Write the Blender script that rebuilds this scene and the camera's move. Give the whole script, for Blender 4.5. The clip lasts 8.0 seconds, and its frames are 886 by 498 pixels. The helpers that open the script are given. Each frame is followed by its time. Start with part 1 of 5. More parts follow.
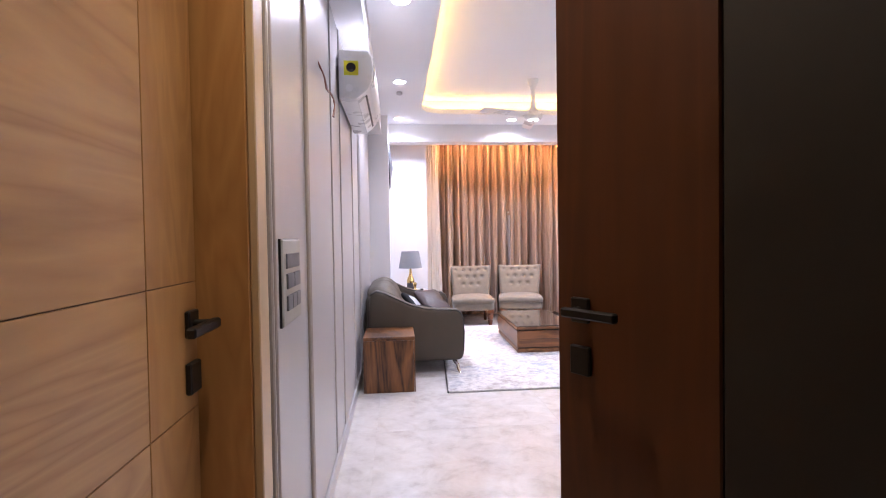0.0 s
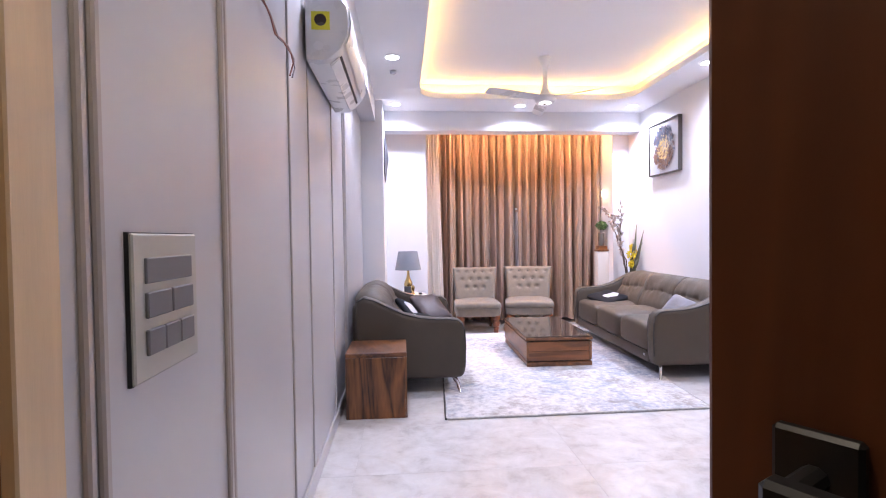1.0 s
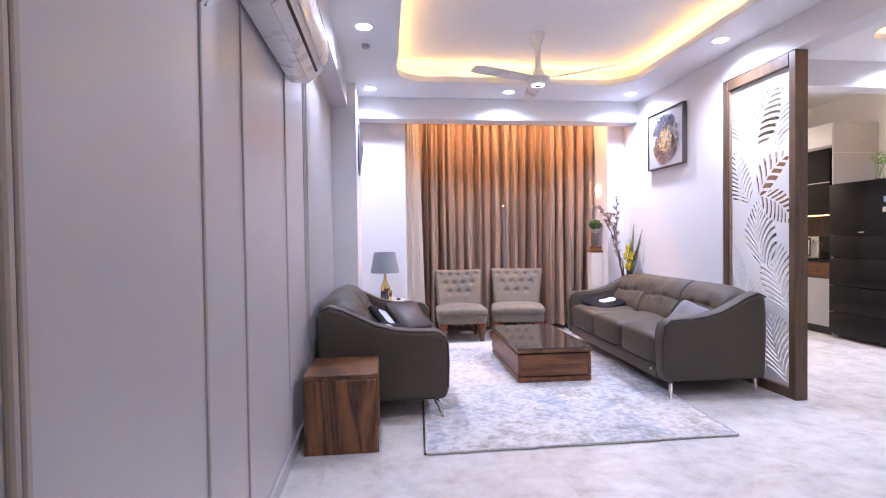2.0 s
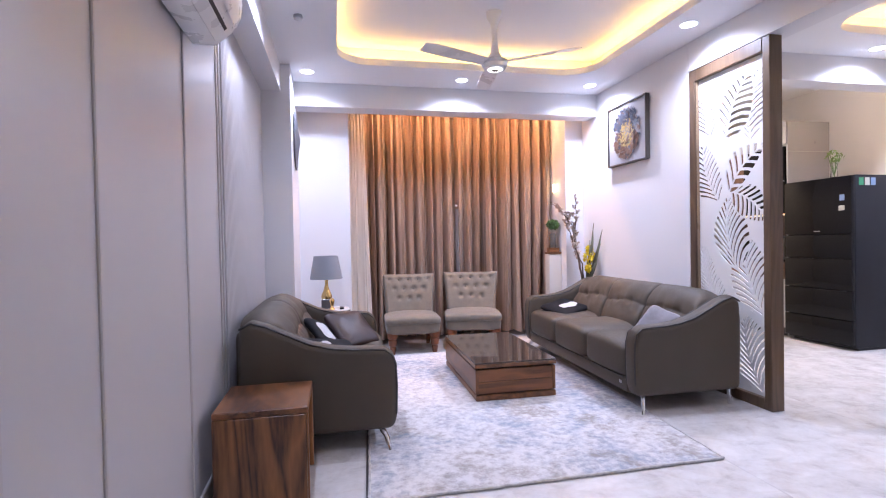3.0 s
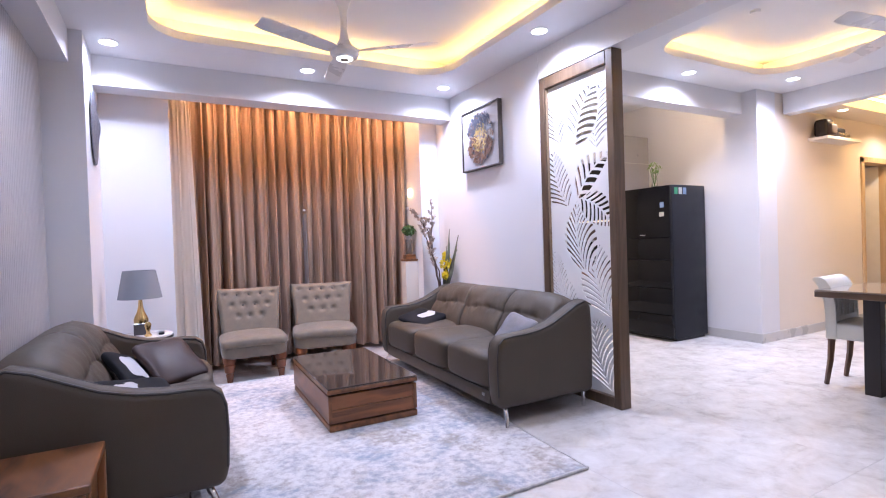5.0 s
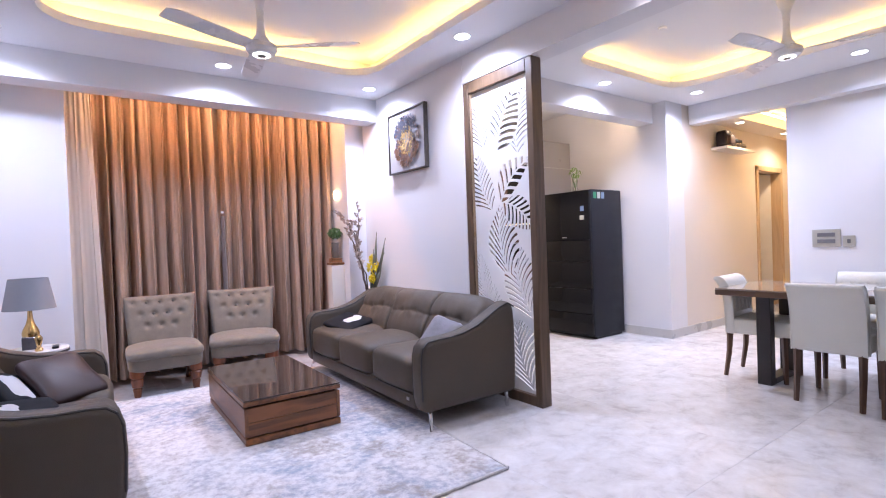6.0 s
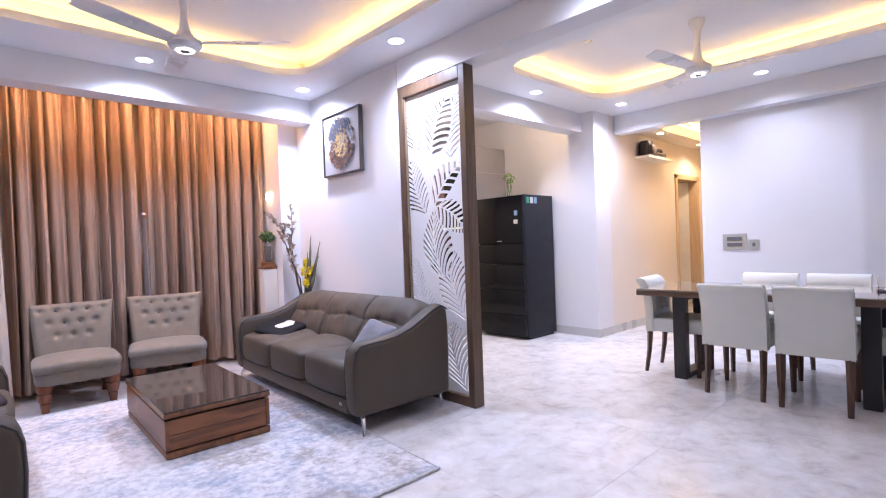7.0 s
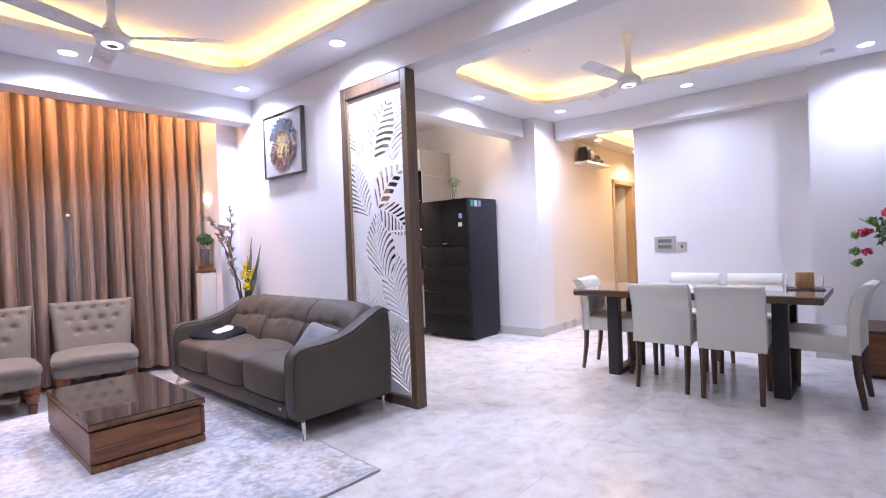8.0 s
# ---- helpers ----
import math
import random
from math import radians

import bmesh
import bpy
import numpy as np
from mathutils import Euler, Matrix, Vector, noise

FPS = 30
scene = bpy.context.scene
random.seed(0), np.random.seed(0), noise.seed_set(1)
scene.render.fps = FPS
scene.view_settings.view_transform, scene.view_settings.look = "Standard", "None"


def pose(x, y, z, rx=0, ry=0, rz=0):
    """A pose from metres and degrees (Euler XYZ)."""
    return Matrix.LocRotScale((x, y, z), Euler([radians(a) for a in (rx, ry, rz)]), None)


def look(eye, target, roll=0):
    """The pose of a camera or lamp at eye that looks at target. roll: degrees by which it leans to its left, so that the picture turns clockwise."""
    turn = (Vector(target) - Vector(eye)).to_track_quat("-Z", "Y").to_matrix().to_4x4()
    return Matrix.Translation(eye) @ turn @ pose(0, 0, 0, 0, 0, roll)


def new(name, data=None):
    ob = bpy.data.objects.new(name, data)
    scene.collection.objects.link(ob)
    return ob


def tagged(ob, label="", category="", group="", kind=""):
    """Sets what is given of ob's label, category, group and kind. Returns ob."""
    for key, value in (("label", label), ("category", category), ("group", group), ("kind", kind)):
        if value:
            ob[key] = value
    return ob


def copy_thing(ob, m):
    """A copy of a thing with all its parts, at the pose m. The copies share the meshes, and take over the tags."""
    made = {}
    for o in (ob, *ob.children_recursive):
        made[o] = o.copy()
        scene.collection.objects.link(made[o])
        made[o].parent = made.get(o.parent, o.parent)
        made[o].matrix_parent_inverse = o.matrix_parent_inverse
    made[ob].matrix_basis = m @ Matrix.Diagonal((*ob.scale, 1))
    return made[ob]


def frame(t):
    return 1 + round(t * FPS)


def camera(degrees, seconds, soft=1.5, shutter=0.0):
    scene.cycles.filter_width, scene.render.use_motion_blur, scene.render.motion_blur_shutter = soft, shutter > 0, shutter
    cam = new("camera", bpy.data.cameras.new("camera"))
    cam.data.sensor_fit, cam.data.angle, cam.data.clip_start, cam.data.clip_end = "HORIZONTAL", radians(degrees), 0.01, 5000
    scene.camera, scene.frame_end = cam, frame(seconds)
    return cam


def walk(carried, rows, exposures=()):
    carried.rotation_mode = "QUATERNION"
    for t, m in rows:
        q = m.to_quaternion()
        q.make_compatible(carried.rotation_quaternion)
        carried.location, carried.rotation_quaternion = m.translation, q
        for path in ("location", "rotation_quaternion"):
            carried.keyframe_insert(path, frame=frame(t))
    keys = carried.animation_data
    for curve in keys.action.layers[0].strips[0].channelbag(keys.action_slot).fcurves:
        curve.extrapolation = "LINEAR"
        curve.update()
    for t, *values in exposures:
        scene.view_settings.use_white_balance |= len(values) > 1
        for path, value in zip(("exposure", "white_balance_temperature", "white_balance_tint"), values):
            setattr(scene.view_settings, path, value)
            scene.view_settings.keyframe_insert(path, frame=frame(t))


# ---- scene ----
cam = camera(82.9, 8.0, soft=1.1)
PATH = [
    (0, (0.309, 0.766, 1.228), (0.491, 2.757, 1.183), -0.9),
    (0.5, (0.376, 1.058, 1.22), (0.542, 3.05, 1.176), -1.1),
    (1, (0.426, 1.379, 1.216), (0.584, 3.373, 1.17), -0.8),
    (1.5, (0.454, 1.672, 1.202), (0.631, 3.664, 1.159), -0.7),
    (3, (0.576, 2.416, 1.184), (0.994, 4.372, 1.15), -1.1),
    (3.5, (0.601, 2.599, 1.179), (1.157, 4.52, 1.148), -1.2),
    (4, (0.632, 2.712, 1.189), (1.335, 4.585, 1.157), -1.5),
    (4.5, (0.653, 2.76, 1.194), (1.489, 4.576, 1.166), -1.7),
    (6, (0.757, 2.741, 1.208), (1.94, 4.354, 1.18), -2.1),
    (6.5, (0.771, 2.724, 1.206), (2.048, 4.263, 1.18), -2.1),
    (7, (0.785, 2.69, 1.204), (2.148, 4.154, 1.182), -2.1),
    (7.5, (0.794, 2.658, 1.203), (2.229, 4.051, 1.183), -2.1),
    (8, (0.799, 2.62, 1.203), (2.3, 3.942, 1.183), -2.2),
]
walk(cam, [(t, look(eye, target, roll)) for t, eye, target, roll in PATH], exposures=[
    (0.0, 0.54, 6450, 11), (0.5, 0.56, 6380, 11), (1.0, 0.38, 6120, 12), (1.5, 0.22, 5960, 12), (3.0, -0.02, 5890, 12),
    (4.5, -0.10, 5890, 12), (6.0, -0.10, 5840, 12), (8.0, -0.01, 5800, 12)])

# ---- light ----
world = bpy.data.worlds.new("night")
scene.world = world
world.use_nodes = True
world.node_tree.nodes["Background"].inputs[0].default_value = (0.5, 0.55, 0.7, 1)
world.node_tree.nodes["Background"].inputs[1].default_value = 0.05

COOL = (0.745, 0.765, 0.98)
SPOT_W = 125.0
CEIL = 2.73

# living room, dining room, foyer: recessed downlights on the false-ceiling border
# x, y, share of the full power
SPOTS = [(0.36, 7.1, 0.8), (1.8, 7.13, 1.15), (3.13, 7.1, 1.15), (3.13, 5.64, 1.1), (3.13, 4.1, 0.34), (0.36, 5.62, 0.5), (0.36, 3.97, 0.45),
         (5.06, 5.79, 1.5), (6.25, 5.48, 1.3), (6.33, 4.1, 0.48), (6.3, 2.7, 0.72)]



def lamp(name, kind, m, watts, color, **kw):
    d = bpy.data.lights.new(name, kind)
    d.energy, d.color = watts, color
    if kind == "SPOT":
        d.spot_size, d.spot_blend, d.shadow_soft_size = radians(kw["angle"]), kw["blend"], kw["soft"]
    if kind == "POINT":
        d.shadow_soft_size = kw["soft"]
    if kind == "AREA":
        d.shape, d.size, d.size_y = "RECTANGLE", kw["w"], kw["h"]
    o = new(name, d)
    o.matrix_world = m
    return o


for sx, sy, share in SPOTS:
    lamp("downlight_lamp", "SPOT", pose(sx, sy, CEIL - 0.03), SPOT_W * share, COOL, angle=156, blend=1.0, soft=0.05)
lamp("foyer_lamp", "SPOT", pose(0.22, 1.62, CEIL - 0.03), 31, (1.0, 0.84, 0.62), angle=150, blend=0.7, soft=0.05)
# hall beyond the dining room, kitchen
lamp("hall_lamp", "SPOT", pose(7.6, 5.55, 2.55), 30, (1.0, 0.82, 0.60), angle=150, blend=0.7, soft=0.05)
lamp("hall_lamp", "SPOT", pose(9.0, 5.45, 2.55), 38, (1.0, 0.82, 0.60), angle=150, blend=0.7, soft=0.05)
lamp("kitchen_lamp", "SPOT", pose(4.9, 7.9, 2.86), 165, (1.0, 0.80, 0.60), angle=150, blend=0.7, soft=0.05)

# ---- materials ----


def nodes_of(name):
    m = bpy.data.materials.new(name)
    m.use_nodes = True
    nt = m.node_tree
    return m, nt, nt.nodes, nt.links, nt.nodes["Principled BSDF"]


def simple(name, color, rough=0.5, metal=0.0, spec=0.5, var=0.06, scale=6.0, bump=0.0, bscale=60.0, stretch=(1, 1, 1), rvar=0.08, sheen=0.0, coat=0.0, island=0.0):
    """A surface with two scales of mottling in colour and gloss, and a fine relief."""
    m, nt, N, L, P = nodes_of(name)
    tc = N.new("ShaderNodeTexCoord")
    mp = N.new("ShaderNodeMapping")
    mp.inputs["Scale"].default_value = stretch
    L.new(tc.outputs["Object"], mp.inputs["Vector"])
    n1 = N.new("ShaderNodeTexNoise")
    n1.inputs["Scale"].default_value, n1.inputs["Detail"].default_value = scale, 6
    n2 = N.new("ShaderNodeTexNoise")
    n2.inputs["Scale"].default_value, n2.inputs["Detail"].default_value = bscale, 4
    L.new(mp.outputs[0], n1.inputs["Vector"])
    L.new(mp.outputs[0], n2.inputs["Vector"])
    mx = N.new("ShaderNodeMath")
    mx.operation = "MULTIPLY_ADD"
    L.new(n2.outputs["Fac"], mx.inputs[0])
    mx.inputs[1].default_value = 0.35
    L.new(n1.outputs["Fac"], mx.inputs[2])
    src = mx.outputs[0]
    if island:
        g = N.new("ShaderNodeNewGeometry")
        ad = N.new("ShaderNodeMath")
        ad.operation = "MULTIPLY_ADD"
        L.new(g.outputs["Random Per Island"], ad.inputs[0])
        ad.inputs[1].default_value = island
        L.new(src, ad.inputs[2])
        src = ad.outputs[0]
    rp = N.new("ShaderNodeValToRGB")
    c = np.array(color)
    rp.color_ramp.elements[0].position, rp.color_ramp.elements[1].position = 0.35, 1.0 + island
    rp.color_ramp.elements[0].color = (*(c * (1 - var)).clip(0, 1), 1)
    rp.color_ramp.elements[1].color = (*(c * (1 + var)).clip(0, 1), 1)
    L.new(src, rp.inputs[0])
    L.new(rp.outputs[0], P.inputs["Base Color"])
    mr = N.new("ShaderNodeMapRange")
    mr.inputs["From Min"].default_value, mr.inputs["From Max"].default_value = 0.3, 0.7
    mr.inputs["To Min"].default_value, mr.inputs["To Max"].default_value = max(rough - rvar, 0.02), min(rough + rvar, 1)
    L.new(n1.outputs["Fac"], mr.inputs["Value"])
    L.new(mr.outputs[0], P.inputs["Roughness"])
    P.inputs["Metallic"].default_value = metal
    P.inputs["Specular IOR Level"].default_value = spec
    if sheen:
        P.inputs["Sheen Weight"].default_value, P.inputs["Sheen Roughness"].default_value = sheen, 0.4
    if coat:
        P.inputs["Coat Weight"].default_value, P.inputs["Coat Roughness"].default_value = coat, 0.08
    if bump:
        b = N.new("ShaderNodeBump")
        b.inputs["Strength"].default_value, b.inputs["Distance"].default_value = bump, 0.004
        L.new(n2.outputs["Fac"], b.inputs["Height"])
        L.new(b.outputs[0], P.inputs["Normal"])
    return m


def wood(name, dark, light, axis="x", rough=0.4, ring=9.0, contrast=1.0, coat=0.0, rand=0.25):
    """Grain along an axis: stretched noise bends the rings, with fine fibres over them."""
    m, nt, N, L, P = nodes_of(name)
    tc = N.new("ShaderNodeTexCoord")
    oi = N.new("ShaderNodeObjectInfo")
    add = N.new("ShaderNodeVectorMath")
    add.operation = "MULTIPLY_ADD"
    L.new(oi.outputs["Random"], add.inputs[0])
    add.inputs[1].default_value = (3.1, 5.3, 7.7)
    L.new(tc.outputs["Object"], add.inputs[2])
    mp = N.new("ShaderNodeMapping")
    mp.inputs["Scale"].default_value = [0.14 if a == axis else 1.0 for a in "xyz"]
    L.new(add.outputs[0], mp.inputs["Vector"])
    n1 = N.new("ShaderNodeTexNoise")
    n1.inputs["Scale"].default_value, n1.inputs["Detail"].default_value, n1.inputs["Distortion"].default_value = 4.0, 3, 1.3
    L.new(mp.outputs[0], n1.inputs["Vector"])
    mul = N.new("ShaderNodeMath")
    mul.operation = "MULTIPLY"
    mul.inputs[1].default_value = ring
    L.new(n1.outputs["Fac"], mul.inputs[0])
    fr = N.new("ShaderNodeMath")
    fr.operation = "PINGPONG"
    fr.inputs[1].default_value = 0.5
    L.new(mul.outputs[0], fr.inputs[0])
    n2 = N.new("ShaderNodeTexNoise")
    n2.inputs["Scale"].default_value, n2.inputs["Detail"].default_value = 70, 5
    L.new(mp.outputs[0], n2.inputs["Vector"])
    ma = N.new("ShaderNodeMath")
    ma.operation = "MULTIPLY_ADD"
    L.new(n2.outputs["Fac"], ma.inputs[0])
    ma.inputs[1].default_value = 0.42
    L.new(fr.outputs[0], ma.inputs[2])
    ob = N.new("ShaderNodeMath")
    ob.operation = "MULTIPLY_ADD"
    L.new(oi.outputs["Random"], ob.inputs[0])
    ob.inputs[1].default_value = rand
    L.new(ma.outputs[0], ob.inputs[2])
    rp = N.new("ShaderNodeValToRGB")
    d, l = np.array(dark), np.array(light)
    mid = (d + l) / 2
    e = rp.color_ramp.elements
    e[0].position, e[1].position = 0.5 - 0.38 / contrast, 0.6 + 0.45 / contrast
    e[0].color, e[1].color = (*d, 1), (*l, 1)
    x = e.new(0.5)
    x.color = (*mid, 1)
    L.new(ob.outputs[0], rp.inputs[0])
    L.new(rp.outputs[0], P.inputs["Base Color"])
    mr = N.new("ShaderNodeMapRange")
    mr.inputs["To Min"].default_value, mr.inputs["To Max"].default_value = rough - 0.08, rough + 0.1
    L.new(n2.outputs["Fac"], mr.inputs["Value"])
    L.new(mr.outputs[0], P.inputs["Roughness"])
    P.inputs["Coat Weight"].default_value = coat
    P.inputs["Coat Roughness"].default_value = 0.1
    b = N.new("ShaderNodeBump")
    b.inputs["Strength"].default_value, b.inputs["Distance"].default_value = 0.15, 0.002
    L.new(n2.outputs["Fac"], b.inputs["Height"])
    L.new(b.outputs[0], P.inputs["Normal"])
    return m


def glow(name, color, strength):
    m, nt, N, L, P = nodes_of(name)
    P.inputs["Base Color"].default_value = (*color, 1)
    P.inputs["Emission Color"].default_value = (*color, 1)
    P.inputs["Emission Strength"].default_value = strength
    return m


def marble(name):
    m, nt, N, L, P = nodes_of(name)
    tc = N.new("ShaderNodeTexCoord")
    oi = N.new("ShaderNodeObjectInfo")
    add = N.new("ShaderNodeVectorMath")
    add.operation = "MULTIPLY_ADD"
    L.new(oi.outputs["Random"], add.inputs[0])
    add.inputs[1].default_value = (17.0, 31.0, 3.0)
    L.new(tc.outputs["Object"], add.inputs[2])
    n0 = N.new("ShaderNodeTexNoise")
    n0.inputs["Scale"].default_value, n0.inputs["Detail"].default_value = 1.1, 7
    n0.inputs["Distortion"].default_value = 1.2
    n1 = N.new("ShaderNodeTexNoise")
    n1.inputs["Scale"].default_value, n1.inputs["Detail"].default_value, n1.inputs["Roughness"].default_value = 6.5, 11, 0.68
    n1.inputs["Distortion"].default_value = 0.35
    for n in (n0, n1):
        L.new(add.outputs[0], n.inputs["Vector"])
    rp = N.new("ShaderNodeValToRGB")
    e = rp.color_ramp.elements
    e[0].position, e[0].color = 0.30, (0.50, 0.475, 0.46, 1)
    e[1].position, e[1].color = 0.68, (0.74, 0.725, 0.72, 1)
    x = e.new(0.47)
    x.color = (0.64, 0.62, 0.61, 1)
    L.new(n1.outputs["Fac"], rp.inputs[0])
    vein = N.new("ShaderNodeValToRGB")
    v = vein.color_ramp.elements
    v[0].position, v[0].color = 0.47, (1, 1, 1, 1)
    v[1].position, v[1].color = 0.53, (1, 1, 1, 1)
    y = v.new(0.5)
    y.color = (0.955, 0.935, 0.92, 1)
    L.new(n0.outputs["Fac"], vein.inputs[0])
    mx = N.new("ShaderNodeMix")
    mx.data_type, mx.blend_type = "RGBA", "MULTIPLY"
    mx.inputs["Factor"].default_value = 1.0
    L.new(rp.outputs[0], mx.inputs["A"])
    L.new(vein.outputs[0], mx.inputs["B"])
    L.new(mx.outputs["Result"], P.inputs["Base Color"])
    mr = N.new("ShaderNodeMapRange")
    mr.inputs["To Min"].default_value, mr.inputs["To Max"].default_value = 0.14, 0.32
    L.new(n1.outputs["Fac"], mr.inputs["Value"])
    L.new(mr.outputs[0], P.inputs["Roughness"])
    return m


def rug_material():
    m, nt, N, L, P = nodes_of("rug_pile")
    tc = N.new("ShaderNodeTexCoord")
    mp = N.new("ShaderNodeMapping")
    mp.inputs["Scale"].default_value = (1.0, 1.0, 1.0)
    L.new(tc.outputs["Object"], mp.inputs["Vector"])

    def noise_at(scale, detail, dist):
        n = N.new("ShaderNodeTexNoise")
        n.inputs["Scale"].default_value, n.inputs["Detail"].default_value = scale, detail
        n.inputs["Roughness"].default_value, n.inputs["Distortion"].default_value = 0.7, dist
        L.new(mp.outputs[0], n.inputs["Vector"])
        return n
    a, b, c, d = noise_at(1.3, 8, 0.6), noise_at(22.0, 14, 0.1), noise_at(260, 2, 0), noise_at(2.6, 14, 0.4)
    r1 = N.new("ShaderNodeValToRGB")
    e = r1.color_ramp.elements
    e[0].position, e[0].color = 0.34, (0.42, 0.405, 0.41, 1)
    e[1].position, e[1].color = 0.56, (0.66, 0.65, 0.655, 1)
    x = e.new(0.46)
    x.color = (0.55, 0.535, 0.545, 1)
    L.new(b.outputs["Fac"], r1.inputs[0])
    cur = r1.outputs[0]
    for src, lo, hi, top, col in ((a, 0.48, 0.58, 0.95, (0.29, 0.335, 0.42, 1)), (d, 0.53, 0.63, 0.9, (0.32, 0.285, 0.26, 1)), (d, 0.45, 0.32, 0.9, (0.29, 0.32, 0.39, 1)), (b, 0.38, 0.30, 0.45, (0.22, 0.22, 0.25, 1))):
        r2 = N.new("ShaderNodeMapRange")
        r2.inputs["From Min"].default_value, r2.inputs["From Max"].default_value = lo, hi
        r2.inputs["To Min"].default_value, r2.inputs["To Max"].default_value = 0.0, top
        L.new(src.outputs["Fac"], r2.inputs["Value"])
        ml = N.new("ShaderNodeMath")
        ml.operation = "MULTIPLY"
        L.new(r2.outputs[0], ml.inputs[0])
        mb = N.new("ShaderNodeMapRange")
        mb.inputs["From Min"].default_value, mb.inputs["From Max"].default_value = 0.70, 0.42
        L.new(b.outputs["Fac"], mb.inputs["Value"])
        L.new(mb.outputs[0], ml.inputs[1])
        mx = N.new("ShaderNodeMix")
        mx.data_type = "RGBA"
        L.new(ml.outputs[0], mx.inputs["Factor"])
        L.new(cur, mx.inputs["A"])
        mx.inputs["B"].default_value = col
        cur = mx.outputs["Result"]
    L.new(cur, P.inputs["Base Color"])
    P.inputs["Roughness"].default_value = 0.95
    bp = N.new("ShaderNodeBump")
    bp.inputs["Strength"].default_value, bp.inputs["Distance"].default_value = 0.5, 0.004
    L.new(c.outputs["Fac"], bp.inputs["Height"])
    L.new(bp.outputs[0], P.inputs["Normal"])
    return m


def glass(name, color=(1, 1, 1), rough=0.02):
    m, nt, N, L, P = nodes_of(name)
    P.inputs["Base Color"].default_value = (*color, 1)
    P.inputs["Roughness"].default_value = rough
    P.inputs["Transmission Weight"].default_value = 1.0
    return m


M_WALL = simple("wall_paint", (0.74, 0.735, 0.75), 0.55, var=0.02, scale=1.5, bump=0.05, bscale=160)
M_PANEL = simple("panel_lacquer", (0.50, 0.485, 0.495), 0.34, var=0.012, scale=0.8, bump=0.015, bscale=140, rvar=0.012)
M_CEIL = simple("ceiling_paint", (0.82, 0.82, 0.83), 0.7, var=0.015, scale=1.2)
M_GROOVE = simple("moulding_paint", (0.40, 0.35, 0.32), 0.4, var=0.06)
M_GROOVESOFT = simple("moulding_shade", (0.47, 0.445, 0.44), 0.35, var=0.04)
M_CREAM = simple("cream_paint", (0.74, 0.67, 0.59), 0.6, var=0.03, scale=2)
M_SKIRT = simple("skirting_tile", (0.52, 0.51, 0.50), 0.3, var=0.06, scale=5)
M_TILE = marble("marble_tile")
M_JOINT = simple("tile_joint", (0.60, 0.585, 0.575), 0.8)
M_LEATHER = simple("taupe_leather", (0.079, 0.0625, 0.045), 0.52, spec=0.35, var=0.12, scale=5, bump=0.35, bscale=320, rvar=0.06)
M_PIPING = simple("dark_piping", (0.03, 0.027, 0.025), 0.4)
M_CHROME = simple("chrome", (0.75, 0.75, 0.77), 0.12, metal=1, var=0.02, rvar=0.03)
M_BLACK = simple("black_metal", (0.018, 0.017, 0.018), 0.38, metal=0.3, var=0.1)
M_ROSE_Z = wood("sheesham_upright", (0.03, 0.009, 0.004), (0.30, 0.125, 0.04), "z", 0.33, 5.0, 1.35)
M_ROSE_X = wood("sheesham_along_x", (0.028, 0.009, 0.003), (0.26, 0.10, 0.032), "x", 0.36, 6.5, 1.5)
M_ROSE_Y = wood("sheesham_along_y", (0.035, 0.011, 0.005), (0.27, 0.112, 0.038), "y", 0.36, 4.0, 1.2)
M_LEG = wood("turned_leg_wood", (0.06, 0.017, 0.006), (0.23, 0.072, 0.024), "z", 0.3, 6, 1.0)
M_WALNUT = wood("walnut", (0.055, 0.026, 0.014), (0.13, 0.068, 0.04), "z", 0.38, 7, 1.0)
M_SCREENWOOD = wood("screen_frame_wood", (0.068, 0.042, 0.025), (0.145, 0.092, 0.055), "z", 0.35, 7, 0.9)
M_TABLEWOOD = wood("table_wood", (0.06, 0.032, 0.018), (0.13, 0.075, 0.042), "y", 0.3, 7, 0.9)
M_OAK = wood("honey_oak", (0.40, 0.195, 0.066), (0.60, 0.345, 0.145), "x", 0.42, 10, 1.15)
M_GROOVEOAK = wood("oak_groove", (0.16, 0.08, 0.03), (0.24, 0.12, 0.05), "x", 0.6, 6, 0.8)
M_PALEOAK = wood("pale_oak_frame", (0.50, 0.34, 0.19), (0.64, 0.46, 0.28), "z", 0.45, 6, 0.8)
M_OAK_Z = wood("honey_oak_upright", (0.40, 0.19, 0.06), (0.56, 0.30, 0.11), "z", 0.42, 8, 0.8)
M_DARKDOOR = wood("dark_door_wood", (0.058, 0.017, 0.0045), (0.118, 0.035, 0.009), "z", 0.45, 8, 0.8)
M_BEIGE = simple("beige_velvet", (0.185, 0.158, 0.122), 0.85, var=0.2, scale=16, bump=0.35, bscale=300, sheen=0.3)
M_BUTTON = simple("button_fabric", (0.12, 0.105, 0.09), 0.8)
M_WHITELEATHER = simple("white_leather", (0.71, 0.705, 0.64), 0.45, var=0.04, scale=6, bump=0.2, bscale=350)
M_WHITE = simple("white_plastic", (0.78, 0.78, 0.78), 0.3, var=0.02)
M_WHITEMATT = simple("white_board", (0.80, 0.80, 0.80), 0.45, var=0.015)
M_GOLD = simple("brass", (0.62, 0.43, 0.18), 0.25, metal=1, var=0.1, rvar=0.08)
M_LAMPSHADE = simple("grey_lampshade", (0.23, 0.245, 0.275), 0.85, var=0.06, bump=0.3, bscale=400)
M_RUG = rug_material()
M_RUGEDGE = simple("rug_binding", (0.50, 0.49, 0.48), 0.9, var=0.3, scale=40)
